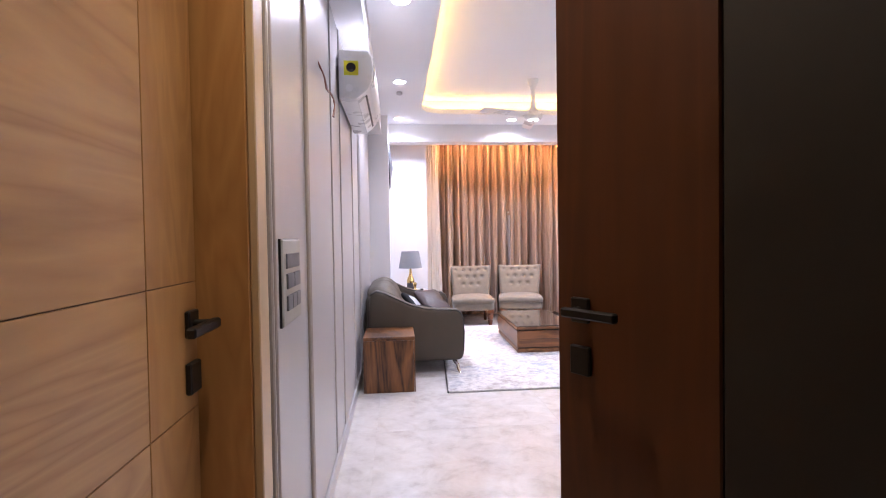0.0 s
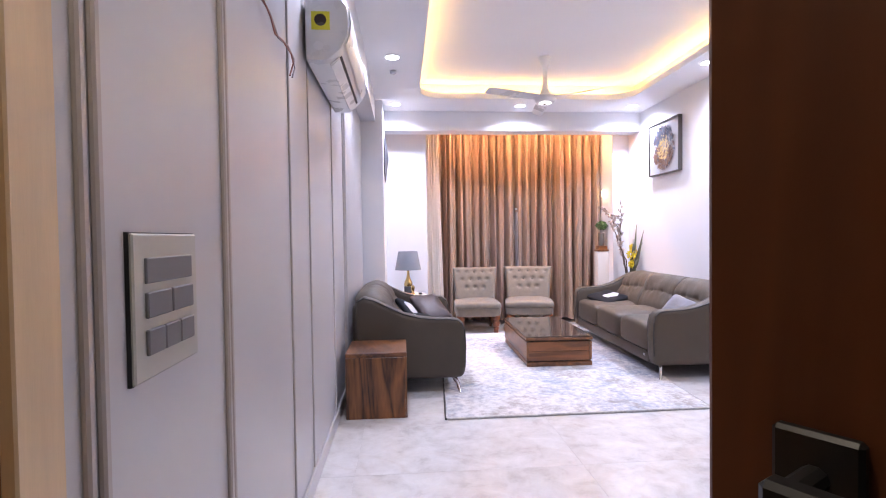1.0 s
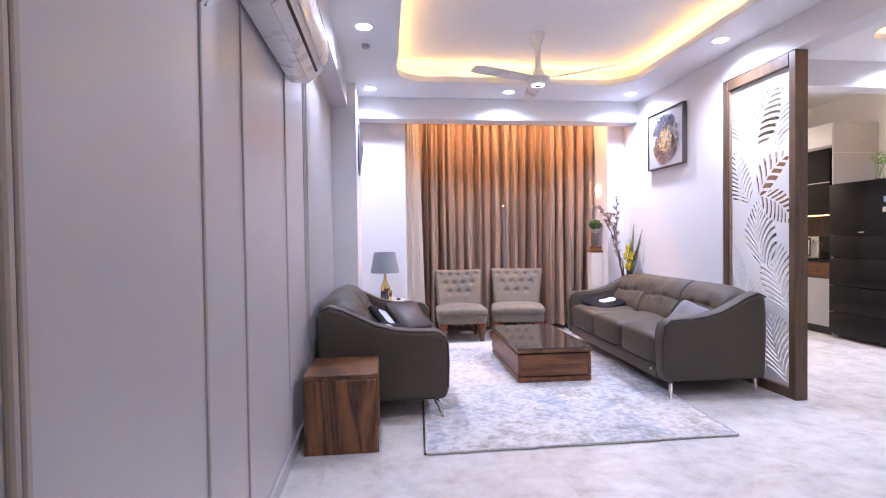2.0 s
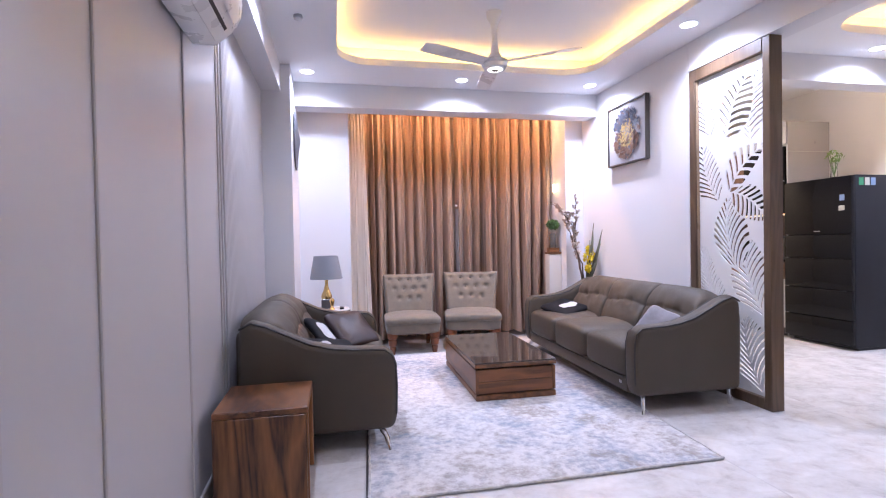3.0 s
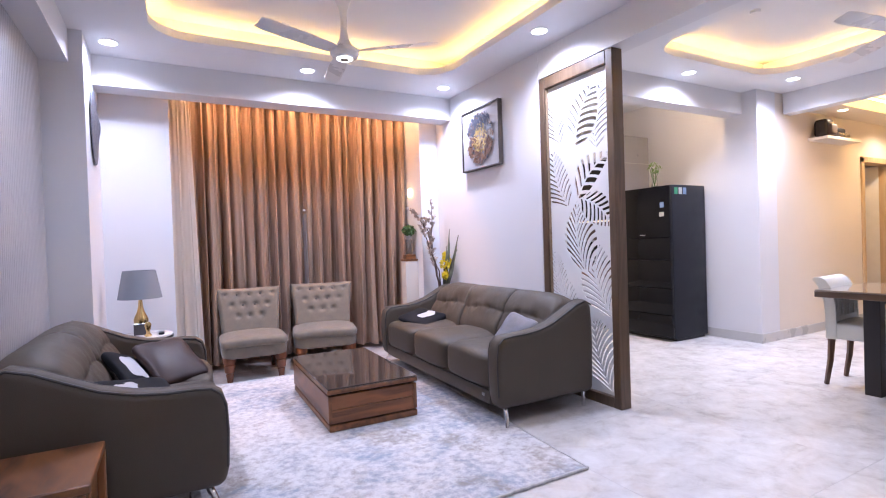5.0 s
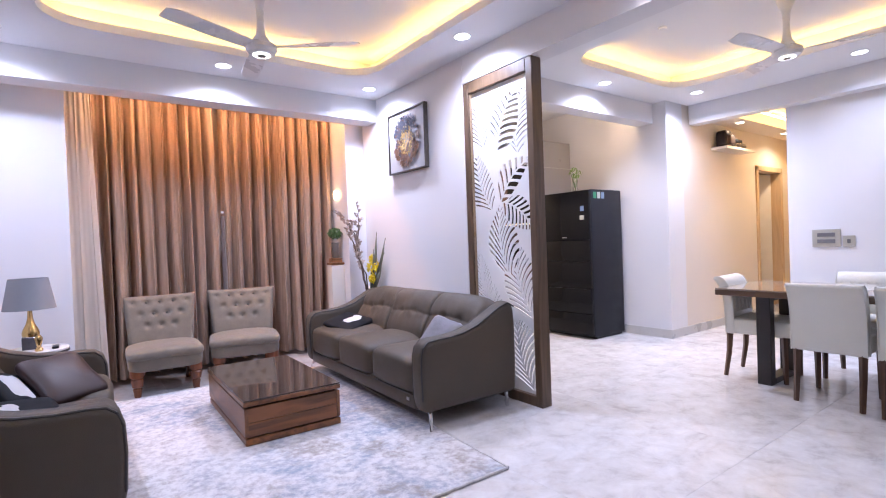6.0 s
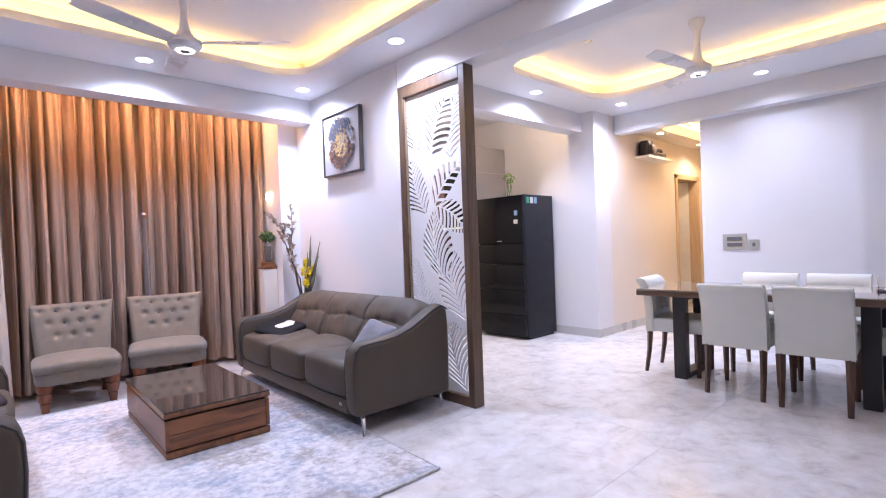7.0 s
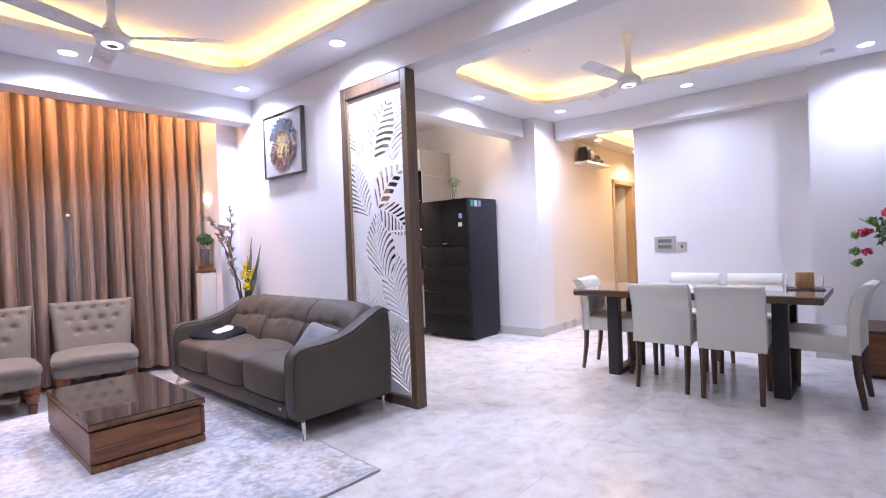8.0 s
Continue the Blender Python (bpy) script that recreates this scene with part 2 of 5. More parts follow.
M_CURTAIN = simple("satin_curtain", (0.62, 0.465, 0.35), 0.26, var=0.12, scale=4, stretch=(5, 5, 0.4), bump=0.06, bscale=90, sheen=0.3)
M_SHEER = simple("cream_sheer", (0.80, 0.75, 0.68), 0.8, var=0.05, scale=5, stretch=(5, 5, 0.5))
# greyer curtain cloth: reflected cool light put into its colour
M_COOLEDGE = simple("cool_reflection_cloth", (0.56, 0.52, 0.51), 0.6, var=0.12, scale=6, stretch=(6, 6, 0.4))
M_DARKGLASS = simple("fridge_glass", (0.004, 0.004, 0.005), 0.06, spec=0.2, var=0.05, rvar=0.02)
M_FRIDGESIDE = simple("fridge_side_metal", (0.008, 0.0085, 0.012), 0.4, spec=0.3, var=0.06)
M_STEEL = simple("steel_trim", (0.45, 0.45, 0.46), 0.3, metal=1)
M_SWITCH = simple("champagne_plate", (0.46, 0.45, 0.40), 0.35, metal=0.35, var=0.04)
M_SWITCHGREY = simple("grey_rocker", (0.14, 0.14, 0.15), 0.35, var=0.05)
M_GREYCUSHION = simple("silver_velvet", (0.17, 0.16, 0.18), 0.6, var=0.4, scale=14, bump=0.3, bscale=200, sheen=0.5)
M_BROWNCUSHION = simple("brown_faux_leather", (0.03, 0.013, 0.011), 0.46, spec=0.4, var=0.15, bump=0.2, bscale=200)
M_BLACKCUSHION = simple("black_fabric", (0.008, 0.008, 0.010), 0.75, spec=0.2)
M_WHITECUSHION = simple("white_fabric", (0.52, 0.51, 0.52), 0.8, var=0.05)
M_LED = glow("warm_led", (1.0, 0.58, 0.16), 32)
M_BAYLED = glow("bay_led", (1.0, 0.47, 0.19), 190)
M_DISC = glow("downlight_lens", (0.93, 0.96, 1.0), 9)
M_FANLIGHT = glow("fan_light", (1.0, 0.97, 0.95), 4)
M_HALLDISC = glow("hall_lens", (1.0, 0.85, 0.6), 9)
M_GLOBE = glow("wall_globe", (1.0, 0.66, 0.30), 14)
M_KITLED = glow("kitchen_strip", (1.0, 0.60, 0.30), 2.5)
# glow of the added fill strip for the upper kitchen wall
M_KITFILL = glow("kitchen_wall_fill", (1.0, 0.66, 0.36), 52)
M_LEAF = simple("leaf_green", (0.06, 0.12, 0.03), 0.5, var=0.35, scale=30, island=0.4)
M_LEAFLIGHT = simple("leaf_light_green", (0.16, 0.26, 0.06), 0.55, var=0.3, scale=30, island=0.4)
M_STEM = simple("dry_stem", (0.13, 0.085, 0.06), 0.7, var=0.2, scale=30, bump=0.3)
M_BUD = simple("dry_bud", (0.42, 0.35, 0.30), 0.75, var=0.3, scale=40, island=0.5)
M_YELLOW = simple("yellow_petal", (0.75, 0.58, 0.02), 0.6, var=0.2, scale=30, island=0.3)
M_RED = simple("red_petal", (0.52, 0.05, 0.09), 0.6, var=0.3, scale=30, island=0.4)
M_VASE = simple("dark_vase", (0.03, 0.022, 0.022), 0.25, var=0.2)
M_GLASS = glass("clear_glass")
M_TABLEGLASS = simple("smoked_table_glass", (0.06, 0.042, 0.032), 0.04, var=0.1, rvar=0.015, coat=0.6)
M_DININGGLASS = simple("glass_over_wood", (0.30, 0.25, 0.205), 0.06, var=0.06, rvar=0.02, coat=0.7)
M_STONE = simple("white_marble_top", (0.72, 0.70, 0.68), 0.2, var=0.08, scale=8)
M_PAPER = simple("art_backing", (0.40, 0.38, 0.385), 0.8, var=0.05)
M_ARTBLUE = simple("art_slate", (0.065, 0.072, 0.095), 0.5, var=0.4, scale=40, island=0.6)
M_ARTBROWN = simple("art_brown", (0.13, 0.07, 0.045), 0.5, var=0.4, scale=40, island=0.6)
M_ARTGOLD = simple("art_gold", (0.55, 0.42, 0.18), 0.4, metal=0.5, var=0.35, scale=40, island=0.6)
M_FRAME = simple("taupe_picture_frame", (0.075, 0.062, 0.052), 0.4, var=0.15, scale=20)
M_BEAD = simple("pale_bead", (0.30, 0.21, 0.13), 0.35, var=0.1)
M_BLADE = simple("dull_green_blade", (0.13, 0.13, 0.085), 0.55, var=0.3, scale=20)
M_OVAL = simple("oval_slate", (0.10, 0.10, 0.115), 0.5, var=0.8, scale=90, bump=1.0, bscale=60)
M_CABWHITE = simple("cabinet_laminate", (0.34, 0.335, 0.345), 0.35, var=0.02)
M_STICKER = simple("yellow_sticker", (0.70, 0.66, 0.03), 0.5)
M_GREENTAG = simple("green_tag", (0.03, 0.20, 0.09), 0.5)
M_BLUETAG = simple("blue_tag", (0.15, 0.21, 0.32), 0.5)
M_LOBBY = simple("lobby_wall", (0.10, 0.09, 0.085), 0.7, var=0.1)
M_WIRE = simple("wire_red", (0.30, 0.12, 0.09), 0.5)
M_WIREGREY = simple("wire_grey", (0.28, 0.24, 0.24), 0.5)

# ---- mesh helpers ----


def box(bm, x0, y0, z0, x1, y1, z1, bev=0.0, seg=1):
    b = bmesh.new()
    bmesh.ops.create_cube(b, size=1)
    bmesh.ops.scale(b, vec=(abs(x1 - x0), abs(y1 - y0), abs(z1 - z0)), verts=b.verts)
    if bev:
        bmesh.ops.bevel(b, geom=b.edges[:], offset=bev, segments=seg, affect="EDGES", profile=0.5)
    bmesh.ops.translate(b, vec=((x0 + x1) / 2, (y0 + y1) / 2, (z0 + z1) / 2), verts=b.verts)
    return merge(bm, b)


def merge(bm, b, m=None):
    if m is not None:
        bmesh.ops.transform(b, matrix=m, verts=b.verts)
    me = bpy.data.meshes.new("tmp")
    b.to_mesh(me)
    b.free()
    bm.from_mesh(me)
    bpy.data.meshes.remove(me)
    return bm


def lathe(bm, prof, x=0, y=0, z=0, n=24):
    """A turned body from (radius, height) pairs."""
    rings = []
    for r, h in prof:
        rings.append([bm.verts.new((x + r * math.cos(2 * math.pi * k / n), y + r * math.sin(2 * math.pi * k / n), z + h)) for k in range(n)])
    for a, b in zip(rings, rings[1:]):
        for k in range(n):
            bm.faces.new((a[k], a[(k + 1) % n], b[(k + 1) % n], b[k]))
    bm.faces.new(list(reversed(rings[0])))
    bm.faces.new(rings[-1])
    return bm


def tube(bm, pts, r, n=8, r1=None):
    """A round bar along points, tapering from r to r1."""
    pts = [Vector(p) for p in pts]
    r1 = r if r1 is None else r1
    rings = []
    up = Vector((0, 0, 1))
    for i, p in enumerate(pts):
        t = (pts[min(i + 1, len(pts) - 1)] - pts[max(i - 1, 0)]).normalized()
        a = t.cross(up if abs(t.z) < 0.95 else Vector((1, 0, 0))).normalized()
        b = t.cross(a).normalized()
        rr = r + (r1 - r) * i / max(len(pts) - 1, 1)
        rings.append([bm.verts.new(p + rr * (math.cos(2 * math.pi * k / n) * a + math.sin(2 * math.pi * k / n) * b)) for k in range(n)])
    for a, b in zip(rings, rings[1:]):
        for k in range(n):
            bm.faces.new((a[k], a[(k + 1) % n], b[(k + 1) % n], b[k]))
    bm.faces.new(list(reversed(rings[0])))
    bm.faces.new(rings[-1])
    return bm


def extrude_profile(bm, prof, depth, m, bev=0.0, seg=2):
    """A closed outline in the local x-z plane, given depth along local y, then placed by m."""
    b = bmesh.new()
    vs = [b.verts.new((u, 0, w)) for u, w in prof]
    f = b.faces.new(vs)
    r = bmesh.ops.extrude_face_region(b, geom=[f])
    bmesh.ops.translate(b, vec=(0, depth, 0), verts=[g for g in r["geom"] if isinstance(g, bmesh.types.BMVert)])
    bmesh.ops.recalc_face_normals(b, faces=b.faces)
    if bev:
        es = [e for e in b.edges if len(e.link_faces) == 2 and e.calc_face_angle(0) > 0.9]
        bmesh.ops.bevel(b, geom=es, offset=bev, segments=seg, affect="EDGES", profile=0.5)
    return merge(bm, b, m)


def puff(bm, w, d, h, m, e1=0.35, e2=0.35, nu=40, nv=20, shape=None):
    """A stuffed pad: a superellipsoid w x d x h about the origin, placed by m; shape moves its points."""
    b = bmesh.new()

    def sp(v, e):
        return math.copysign(abs(v) ** e, v)
    rings = []
    for j in range(nv + 1):
        ph = -math.pi / 2 + math.pi * j / nv
        ring = []
        for i in range(nu):
            th = 2 * math.pi * i / nu
            c = sp(math.cos(ph), e1)
            p = Vector((w / 2 * c * sp(math.cos(th), e2), d / 2 * c * sp(math.sin(th), e2), h / 2 * sp(math.sin(ph), e1)))
            ring.append(b.verts.new(shape(p) if shape else p))
        rings.append(ring)
    for a, c in zip(rings, rings[1:]):
        for i in range(nu):
            b.faces.new((a[i], a[(i + 1) % nu], c[(i + 1) % nu], c[i]))
    bmesh.ops.remove_doubles(b, verts=b.verts, dist=1e-4)
    return merge(bm, b, m)


def pad(bm, w, d, h, m, nu=40, nv=40, shape=None, e=0.32):
    """A stuffed pad with an even net of points on its broad faces, for seams and creases."""
    b = bmesh.new()
    G = {}
    for side in (-1, 1):
        for i in range(nu + 1):
            for j in range(nv + 1):
                u, v = (2 * k / n - 1 for k, n in ((i, nu), (j, nv)))
                u, v = (0.55 * a + 0.45 * math.sin(a * math.pi / 2) for a in (u, v))
                t = max(0.0, (1 - u ** 30) * (1 - v ** 4)) ** e
                p = Vector((w / 2 * u, side * d / 2 * t, h / 2 * v * (1 - 0.02 * u ** 16)))
                G[side, i, j] = b.verts.new(shape(p) if shape else p)
    for side in (-1, 1):
        for i in range(nu):
            for j in range(nv):
                b.faces.new((G[side, i, j], G[side, i + 1, j], G[side, i + 1, j + 1], G[side, i, j + 1]))
    bmesh.ops.remove_doubles(b, verts=b.verts, dist=1e-5)
    return merge(bm, b, m)


def mesh_of(name, bm, mat, smooth=None):
    bmesh.ops.recalc_face_normals(bm, faces=bm.faces)
    me = bpy.data.meshes.new(name)
    bm.to_mesh(me)
    bm.free()
    me.materials.append(mat)
    if smooth is not None:
        me.polygons.foreach_set("use_smooth", [True] * len(me.polygons))
        me.set_sharp_from_angle(angle=radians(smooth))
    return me


def part(name, bm, mat, parent, label="", smooth=35):
    o = new(name, mesh_of(name, bm, mat, smooth))
    o.parent = parent
    if label:
        tagged(o, label)
    return o


def thing(name, m, label, category, group=""):
    o = new(name)
    o.empty_display_size = 0.1
    o.matrix_world = m
    return tagged(o, label, category, group)


def solid(name, bm, mat, label, category, group="", m=None, smooth=35):
    o = new(name, mesh_of(name, bm, mat, smooth))
    if m is not None:
        o.matrix_world = m
    return tagged(o, label, category, group)


def structure(name, bm, mat, label, category, smooth=None):
    return tagged(new(name, mesh_of(name, bm, mat, smooth)), label, category, "", "structure")


def B(*args, **kw):
    return box(bmesh.new(), *args, **kw)


def I():
    return Matrix.Identity(4)

# ---- structure ----
ZB = 2.5          # underside of the beams
X_R = 3.38        # living-room wall with the picture
Y_BEAM = 7.42     # beam before the window bay
Y_PIER = 7.75
Y_BAY = 8.75      # window wall behind the curtains
X_BACK = 6.90     # dining room's far wall
X_FR = 6.25       # wall beside the refrigerator
Y_HALL = 5.84     # hall's long wall

# panelled wall
structure("wall_panelled", B(-0.2, 2.066, 0, -0.03, 6.95, 2.9), M_PANEL, "pale lacquered panelled wall with thin upright mouldings", "wall")
structure("wall_column", B(-0.2, 6.95, 0, 0.22, Y_PIER, 2.9), M_WALL, "white painted column in the room's corner", "column")
structure("wall_foyer", B(-0.4, 0.85, 2.15, -0.034, 2.04, 2.9), M_WALL, "white wall over the side door", "wall")
structure("wall_foyer_side", B(-0.4, 0.85, 0, -0.034, 1.0, 2.15), M_WALL, "white wall beside the entrance", "wall")
structure("wall_foyer_end", B(-0.4, 2.066, 0, -0.204, 2.4, 2.9), M_WALL, "white wall end behind the panelling", "wall")
structure("wall_foyer_back", B(-0.5, 0.85, 0, -0.404, 2.4, 2.9), M_WALL, "wall behind the side door", "wall")
bm = box(bmesh.new(), -0.6, 0.68, 0, -0.06, 0.846, 2.9)
box(bm, 1.22, 0.68, 0, 7.2, 0.846, 2.9)
box(bm, -0.06, 0.68, 2.15, 1.22, 0.846, 2.9)
structure("wall_entrance", bm, M_WALL, "white entrance wall with the doorway", "wall")
bm = box(bmesh.new(), -1.3, -1.9, 0, -1.2, 0.67, 2.6)
box(bm, 2.2, -1.9, 0, 2.3, 0.67, 2.6)
box(bm, -1.3, -2.0, 0, 2.3, -1.9, 2.6)
box(bm, -1.3, -2.0, 2.6, 2.3, 0.67, 2.7)
structure("wall_lobby", bm, M_LOBBY, "unlit lobby walls outside the entrance", "wall")
structure("beam_left", B(-0.03, 0.85, ZB, 0.14, 6.95, 2.9), M_WALL, "white boxed beam over the panelled wall", "beam")
structure("beam_window", B(0.22, Y_BEAM, ZB, X_R, Y_PIER - 0.1, 2.9), M_WALL, "white beam over the window bay", "beam")
structure("pier_left", B(0.22, Y_PIER, 0, 0.73, 9.1, 2.9), M_WALL, "white pier beside the window bay", "pier")
structure("pier_right", B(3.165, Y_PIER, 0, X_R, 9.1, 2.9), M_WALL, "white pier beside the window bay", "pier")
structure("wall_picture", B(X_R, 5.97, 0, 3.50, 9.1, 2.9), M_WALL, "white living room wall", "wall")
structure("wall_window", B(0.73, Y_BAY, 0, 3.165, 9.1, 2.9), M_CREAM, "wall behind the curtains", "wall")
structure("beam_middle", B(X_R, 0.85, ZB, 3.56, 5.966, 2.9), M_WALL, "long white beam between living and dining room", "beam")
structure("beam_kitchen", B(3.56, 6.0, ZB, X_FR, 6.2, 2.9), M_WALL, "white beam before the kitchen", "beam")
structure("wall_kitchen_side", B(X_FR, Y_HALL, 0, 6.6, 9.1, 2.9), M_WALL, "white wall beside the refrigerator", "wall")
structure("wall_kitchen_back", B(3.50, 8.8, 0, X_FR, 9.1, 2.9), M_CREAM, "cream kitchen wall", "wall")
structure("beam_hall", B(6.74, 3.13, ZB, X_BACK, 5.83, 2.9), M_WALL, "white beam over the hall opening", "beam")
structure("wall_dining", B(X_BACK, 0.85, 0, 7.05, 4.87, 2.9), M_WALL, "white dining room wall", "wall")
structure("column_dining", B(6.64, 0.85, 0, X_BACK - 0.003, 3.13, 2.9), M_WALL, "white column in the dining room", "column")
structure("wall_hall", B(6.6, Y_HALL, 0, 8.55, 6.0, 2.9), M_CREAM, "warm cream hall wall", "wall")
bm = box(bmesh.new(), 8.55, Y_HALL, 2.13, 9.45, 6.0, 2.9)
box(bm, 9.45, Y_HALL, 0, 11.5, 6.0, 2.9)
structure("wall_hall_far", bm, M_CREAM, "warm cream hall wall round a doorway", "wall")
structure("wall_hall_end", B(11.3, 4.6, 0, 11.5, Y_HALL, 2.9), M_CREAM, "hall end wall", "wall")
structure("wall_hall_right", B(7.05, 4.72, 0, 11.3, 4.87, 2.9), M_CREAM, "hall side wall", "wall")
bm = box(bmesh.new(), 8.55, 6.9, 0, 9.6, 7.0, 2.9)
box(bm, 8.4, 6.0, 0, 8.54, 7.0, 2.9)
box(bm, 9.5, 6.0, 0, 9.6, 6.9, 2.9)
box(bm, 8.4, 6.0, 2.75, 9.6, 7.0, 2.9)
structure("wall_room_beyond", bm, M_CREAM, "room behind the hall door", "wall")


def rounded(x0, y0, x1, y1, r, n=10):
    out = []
    for cx, cy, a0 in ((x1 - r, y1 - r, 0), (x0 + r, y1 - r, 90), (x0 + r, y0 + r, 180), (x1 - r, y0 + r, 270)):
        for k in range(n + 1):
            a = radians(a0 + 90 * k / n)
            out.append((cx + r * math.cos(a), cy + r * math.sin(a)))
    return out


def slab_with_hole(bm, rect, hole, z0, z1):
    x0, y0, x1, y1 = rect
    b = bmesh.new()
    es = []
    for loop in ([(x0, y0), (x1, y0), (x1, y1), (x0, y1)], hole):
        vs = [b.verts.new((p[0], p[1], z0)) for p in loop]
        es += [b.edges.new((vs[k], vs[(k + 1) % len(vs)])) for k in range(len(vs))]
    bmesh.ops.triangle_fill(b, use_beauty=True, use_dissolve=False, edges=es)
    r = bmesh.ops.extrude_face_region(b, geom=b.faces[:])
    bmesh.ops.translate(b, vec=(0, 0, z1 - z0), verts=[g for g in r["geom"] if isinstance(g, bmesh.types.BMVert)])
    bmesh.ops.recalc_face_normals(b, faces=b.faces)
    return merge(bm, b)


H1 = (0.62, 3.3, 2.97, 6.86)
H2 = (4.22, 2.87, 5.98, 5.56)
bm = slab_with_hole(bmesh.new(), (0.14, 0.85, X_R, Y_BEAM), rounded(*H1, 0.28), CEIL, CEIL + 0.06)
slab_with_hole(bm, (3.56, 0.85, 6.74, 6.0), rounded(*H2, 0.28), CEIL, CEIL + 0.06)
structure("ceiling_border", bm, M_CEIL, "white false ceiling border with two lit trays", "ceiling")
bm = box(bmesh.new(), 0.14, 0.85, 2.92, X_R, Y_BEAM, 3.0)
box(bm, 3.56, 0.85, 2.92, 6.74, 6.0, 3.0)
for h in (H1, H2):
    g = 0.13
    x0, y0, x1, y1 = h[0] - g, h[1] - g, h[2] + g, h[3] + g
    box(bm, x0 - 0.03, y0, CEIL + 0.06, x0, y1, 2.92)
    box(bm, x1, y0, CEIL + 0.06, x1 + 0.03, y1, 2.92)
    box(bm, x0, y0 - 0.03, CEIL + 0.06, x1, y0, 2.92)
    box(bm, x0, y1, CEIL + 0.06, x1, y1 + 0.03, 2.92)
structure("ceiling_tray", bm, M_CEIL, "white upper ceiling inside the lit trays", "ceiling")
bm = box(bmesh.new(), 0.22, Y_PIER - 0.1, 2.84, 3.5, 9.1, 2.9)
box(bm, 3.5, 6.2, 2.895, X_FR, 9.1, 2.99)
structure("ceiling_rear", bm, M_CEIL, "flat ceiling over the bay and the kitchen", "ceiling")
bm = box(bmesh.new(), X_BACK, 4.87, 2.72, 11.3, 5.84, 2.9)
box(bm, X_BACK, 5.5, 2.58, 11.3, 5.84, 2.72)
structure("ceiling_hall", bm, M_CREAM, "stepped hall ceiling", "ceiling")

# LED strips lying on the ledge of each tray
for h in (H1, H2):
    g = 0.07
    bm = bmesh.new()
    pts = rounded(h[0] - g, h[1] - g, h[2] + g, h[3] + g, 0.3)
    pts.append(pts[0])
    for p, q in zip(pts, pts[1:]):
        d = Vector((q[0] - p[0], q[1] - p[1])).normalized() * 0.009
        vs = [bm.verts.new((p[0] - d.y, p[1] + d.x, CEIL + 0.07)), bm.verts.new((p[0] + d.y, p[1] - d.x, CEIL + 0.07)),
              bm.verts.new((q[0] + d.y, q[1] - d.x, CEIL + 0.07)), bm.verts.new((q[0] - d.y, q[1] + d.x, CEIL + 0.07))]
        bm.faces.new(vs)
    solid("led_strip", bm, M_LED, "warm amber strip light hidden in the ceiling tray", "strip light", "ceiling strip lights")
solid("led_strip", B(0.98, 7.86, 2.815, 3.12, 7.88, 2.825), M_BAYLED, "warm amber strip light over the curtains", "strip light", "ceiling strip lights")
# unseen fill strip, added to warm the kitchen wall above the cabinets
solid("led_strip", B(3.6, 6.201, 2.70, 6.2, 6.22, 2.71), M_KITFILL, "added warm fill strip, unseen behind the kitchen beam", "strip light", "ceiling strip lights")
solid("led_strip", B(7.0, 5.38, 2.66, 11.2, 5.41, 2.67), M_LED, "warm strip light on the hall ceiling step", "strip light", "ceiling strip lights")

# mouldings on the panelled wall
for yy in (2.125, 2.162, 2.695, 2.717, 3.46, 3.88, 4.68, 5.28, 5.34):
    bm = bmesh.new()
    box(bm, -0.032, yy - 0.009, 0.09, -0.018, yy + 0.009, ZB, 0.004) if yy < 3 else box(bm, -0.032, yy - 0.007, 0.09, -0.022, yy + 0.007, ZB, 0.003)
    structure("trim_moulding", bm, M_GROOVE if yy < 3 else M_GROOVESOFT, "thin upright taupe moulding", "trim")
bm = bmesh.new()
for k in range(44):
    yy = 5.40 + k * 0.035
    box(bm, -0.032, yy, 0.09, -0.018, yy + 0.022, ZB, 0.005)
structure("trim_fluting", bm, M_PANEL, "pale fluted slats on the panelled wall", "trim")
bm = box(bmesh.new(), -0.03, 2.066, 0, -0.014, 6.95, 0.085, 0.004)
structure("baseboard_left", bm, M_PANEL, "pale lacquered baseboard", "baseboard")
bm = box(bmesh.new(), X_FR - 0.012, Y_HALL - 0.012, 0, X_FR, 6.5, 0.10)
box(bm, X_FR, Y_HALL - 0.012, 0, 11.3, Y_HALL, 0.10)
structure("baseboard_hall", bm, M_SKIRT, "grey tiled baseboard", "baseboard")
bm = box(bmesh.new(), X_BACK - 0.012, 3.13, 0, X_BACK, 4.87, 0.10)
box(bm, 6.628, 0.86, 0, 6.64, 3.13, 0.10)
structure("baseboard_dining", bm, M_SKIRT, "grey tiled baseboard", "baseboard")
bm = box(bmesh.new(), X_R - 0.012, 5.98, 0, X_R, Y_PIER, 0.09)
box(bm, 3.17, Y_PIER - 0.012, 0, X_R - 0.012, Y_PIER, 0.09)
box(bm, 0.22, Y_PIER - 0.012, 0, 0.73, Y_PIER, 0.09)
structure("baseboard_living", bm, M_SKIRT, "grey tiled baseboard", "baseboard")

# floor bed under the tiles
structure("floor", B(-1.3, -2.0, -0.1, 11.5, 9.1, -0.0012), M_JOINT, "pale marble-look tiled floor", "floor")

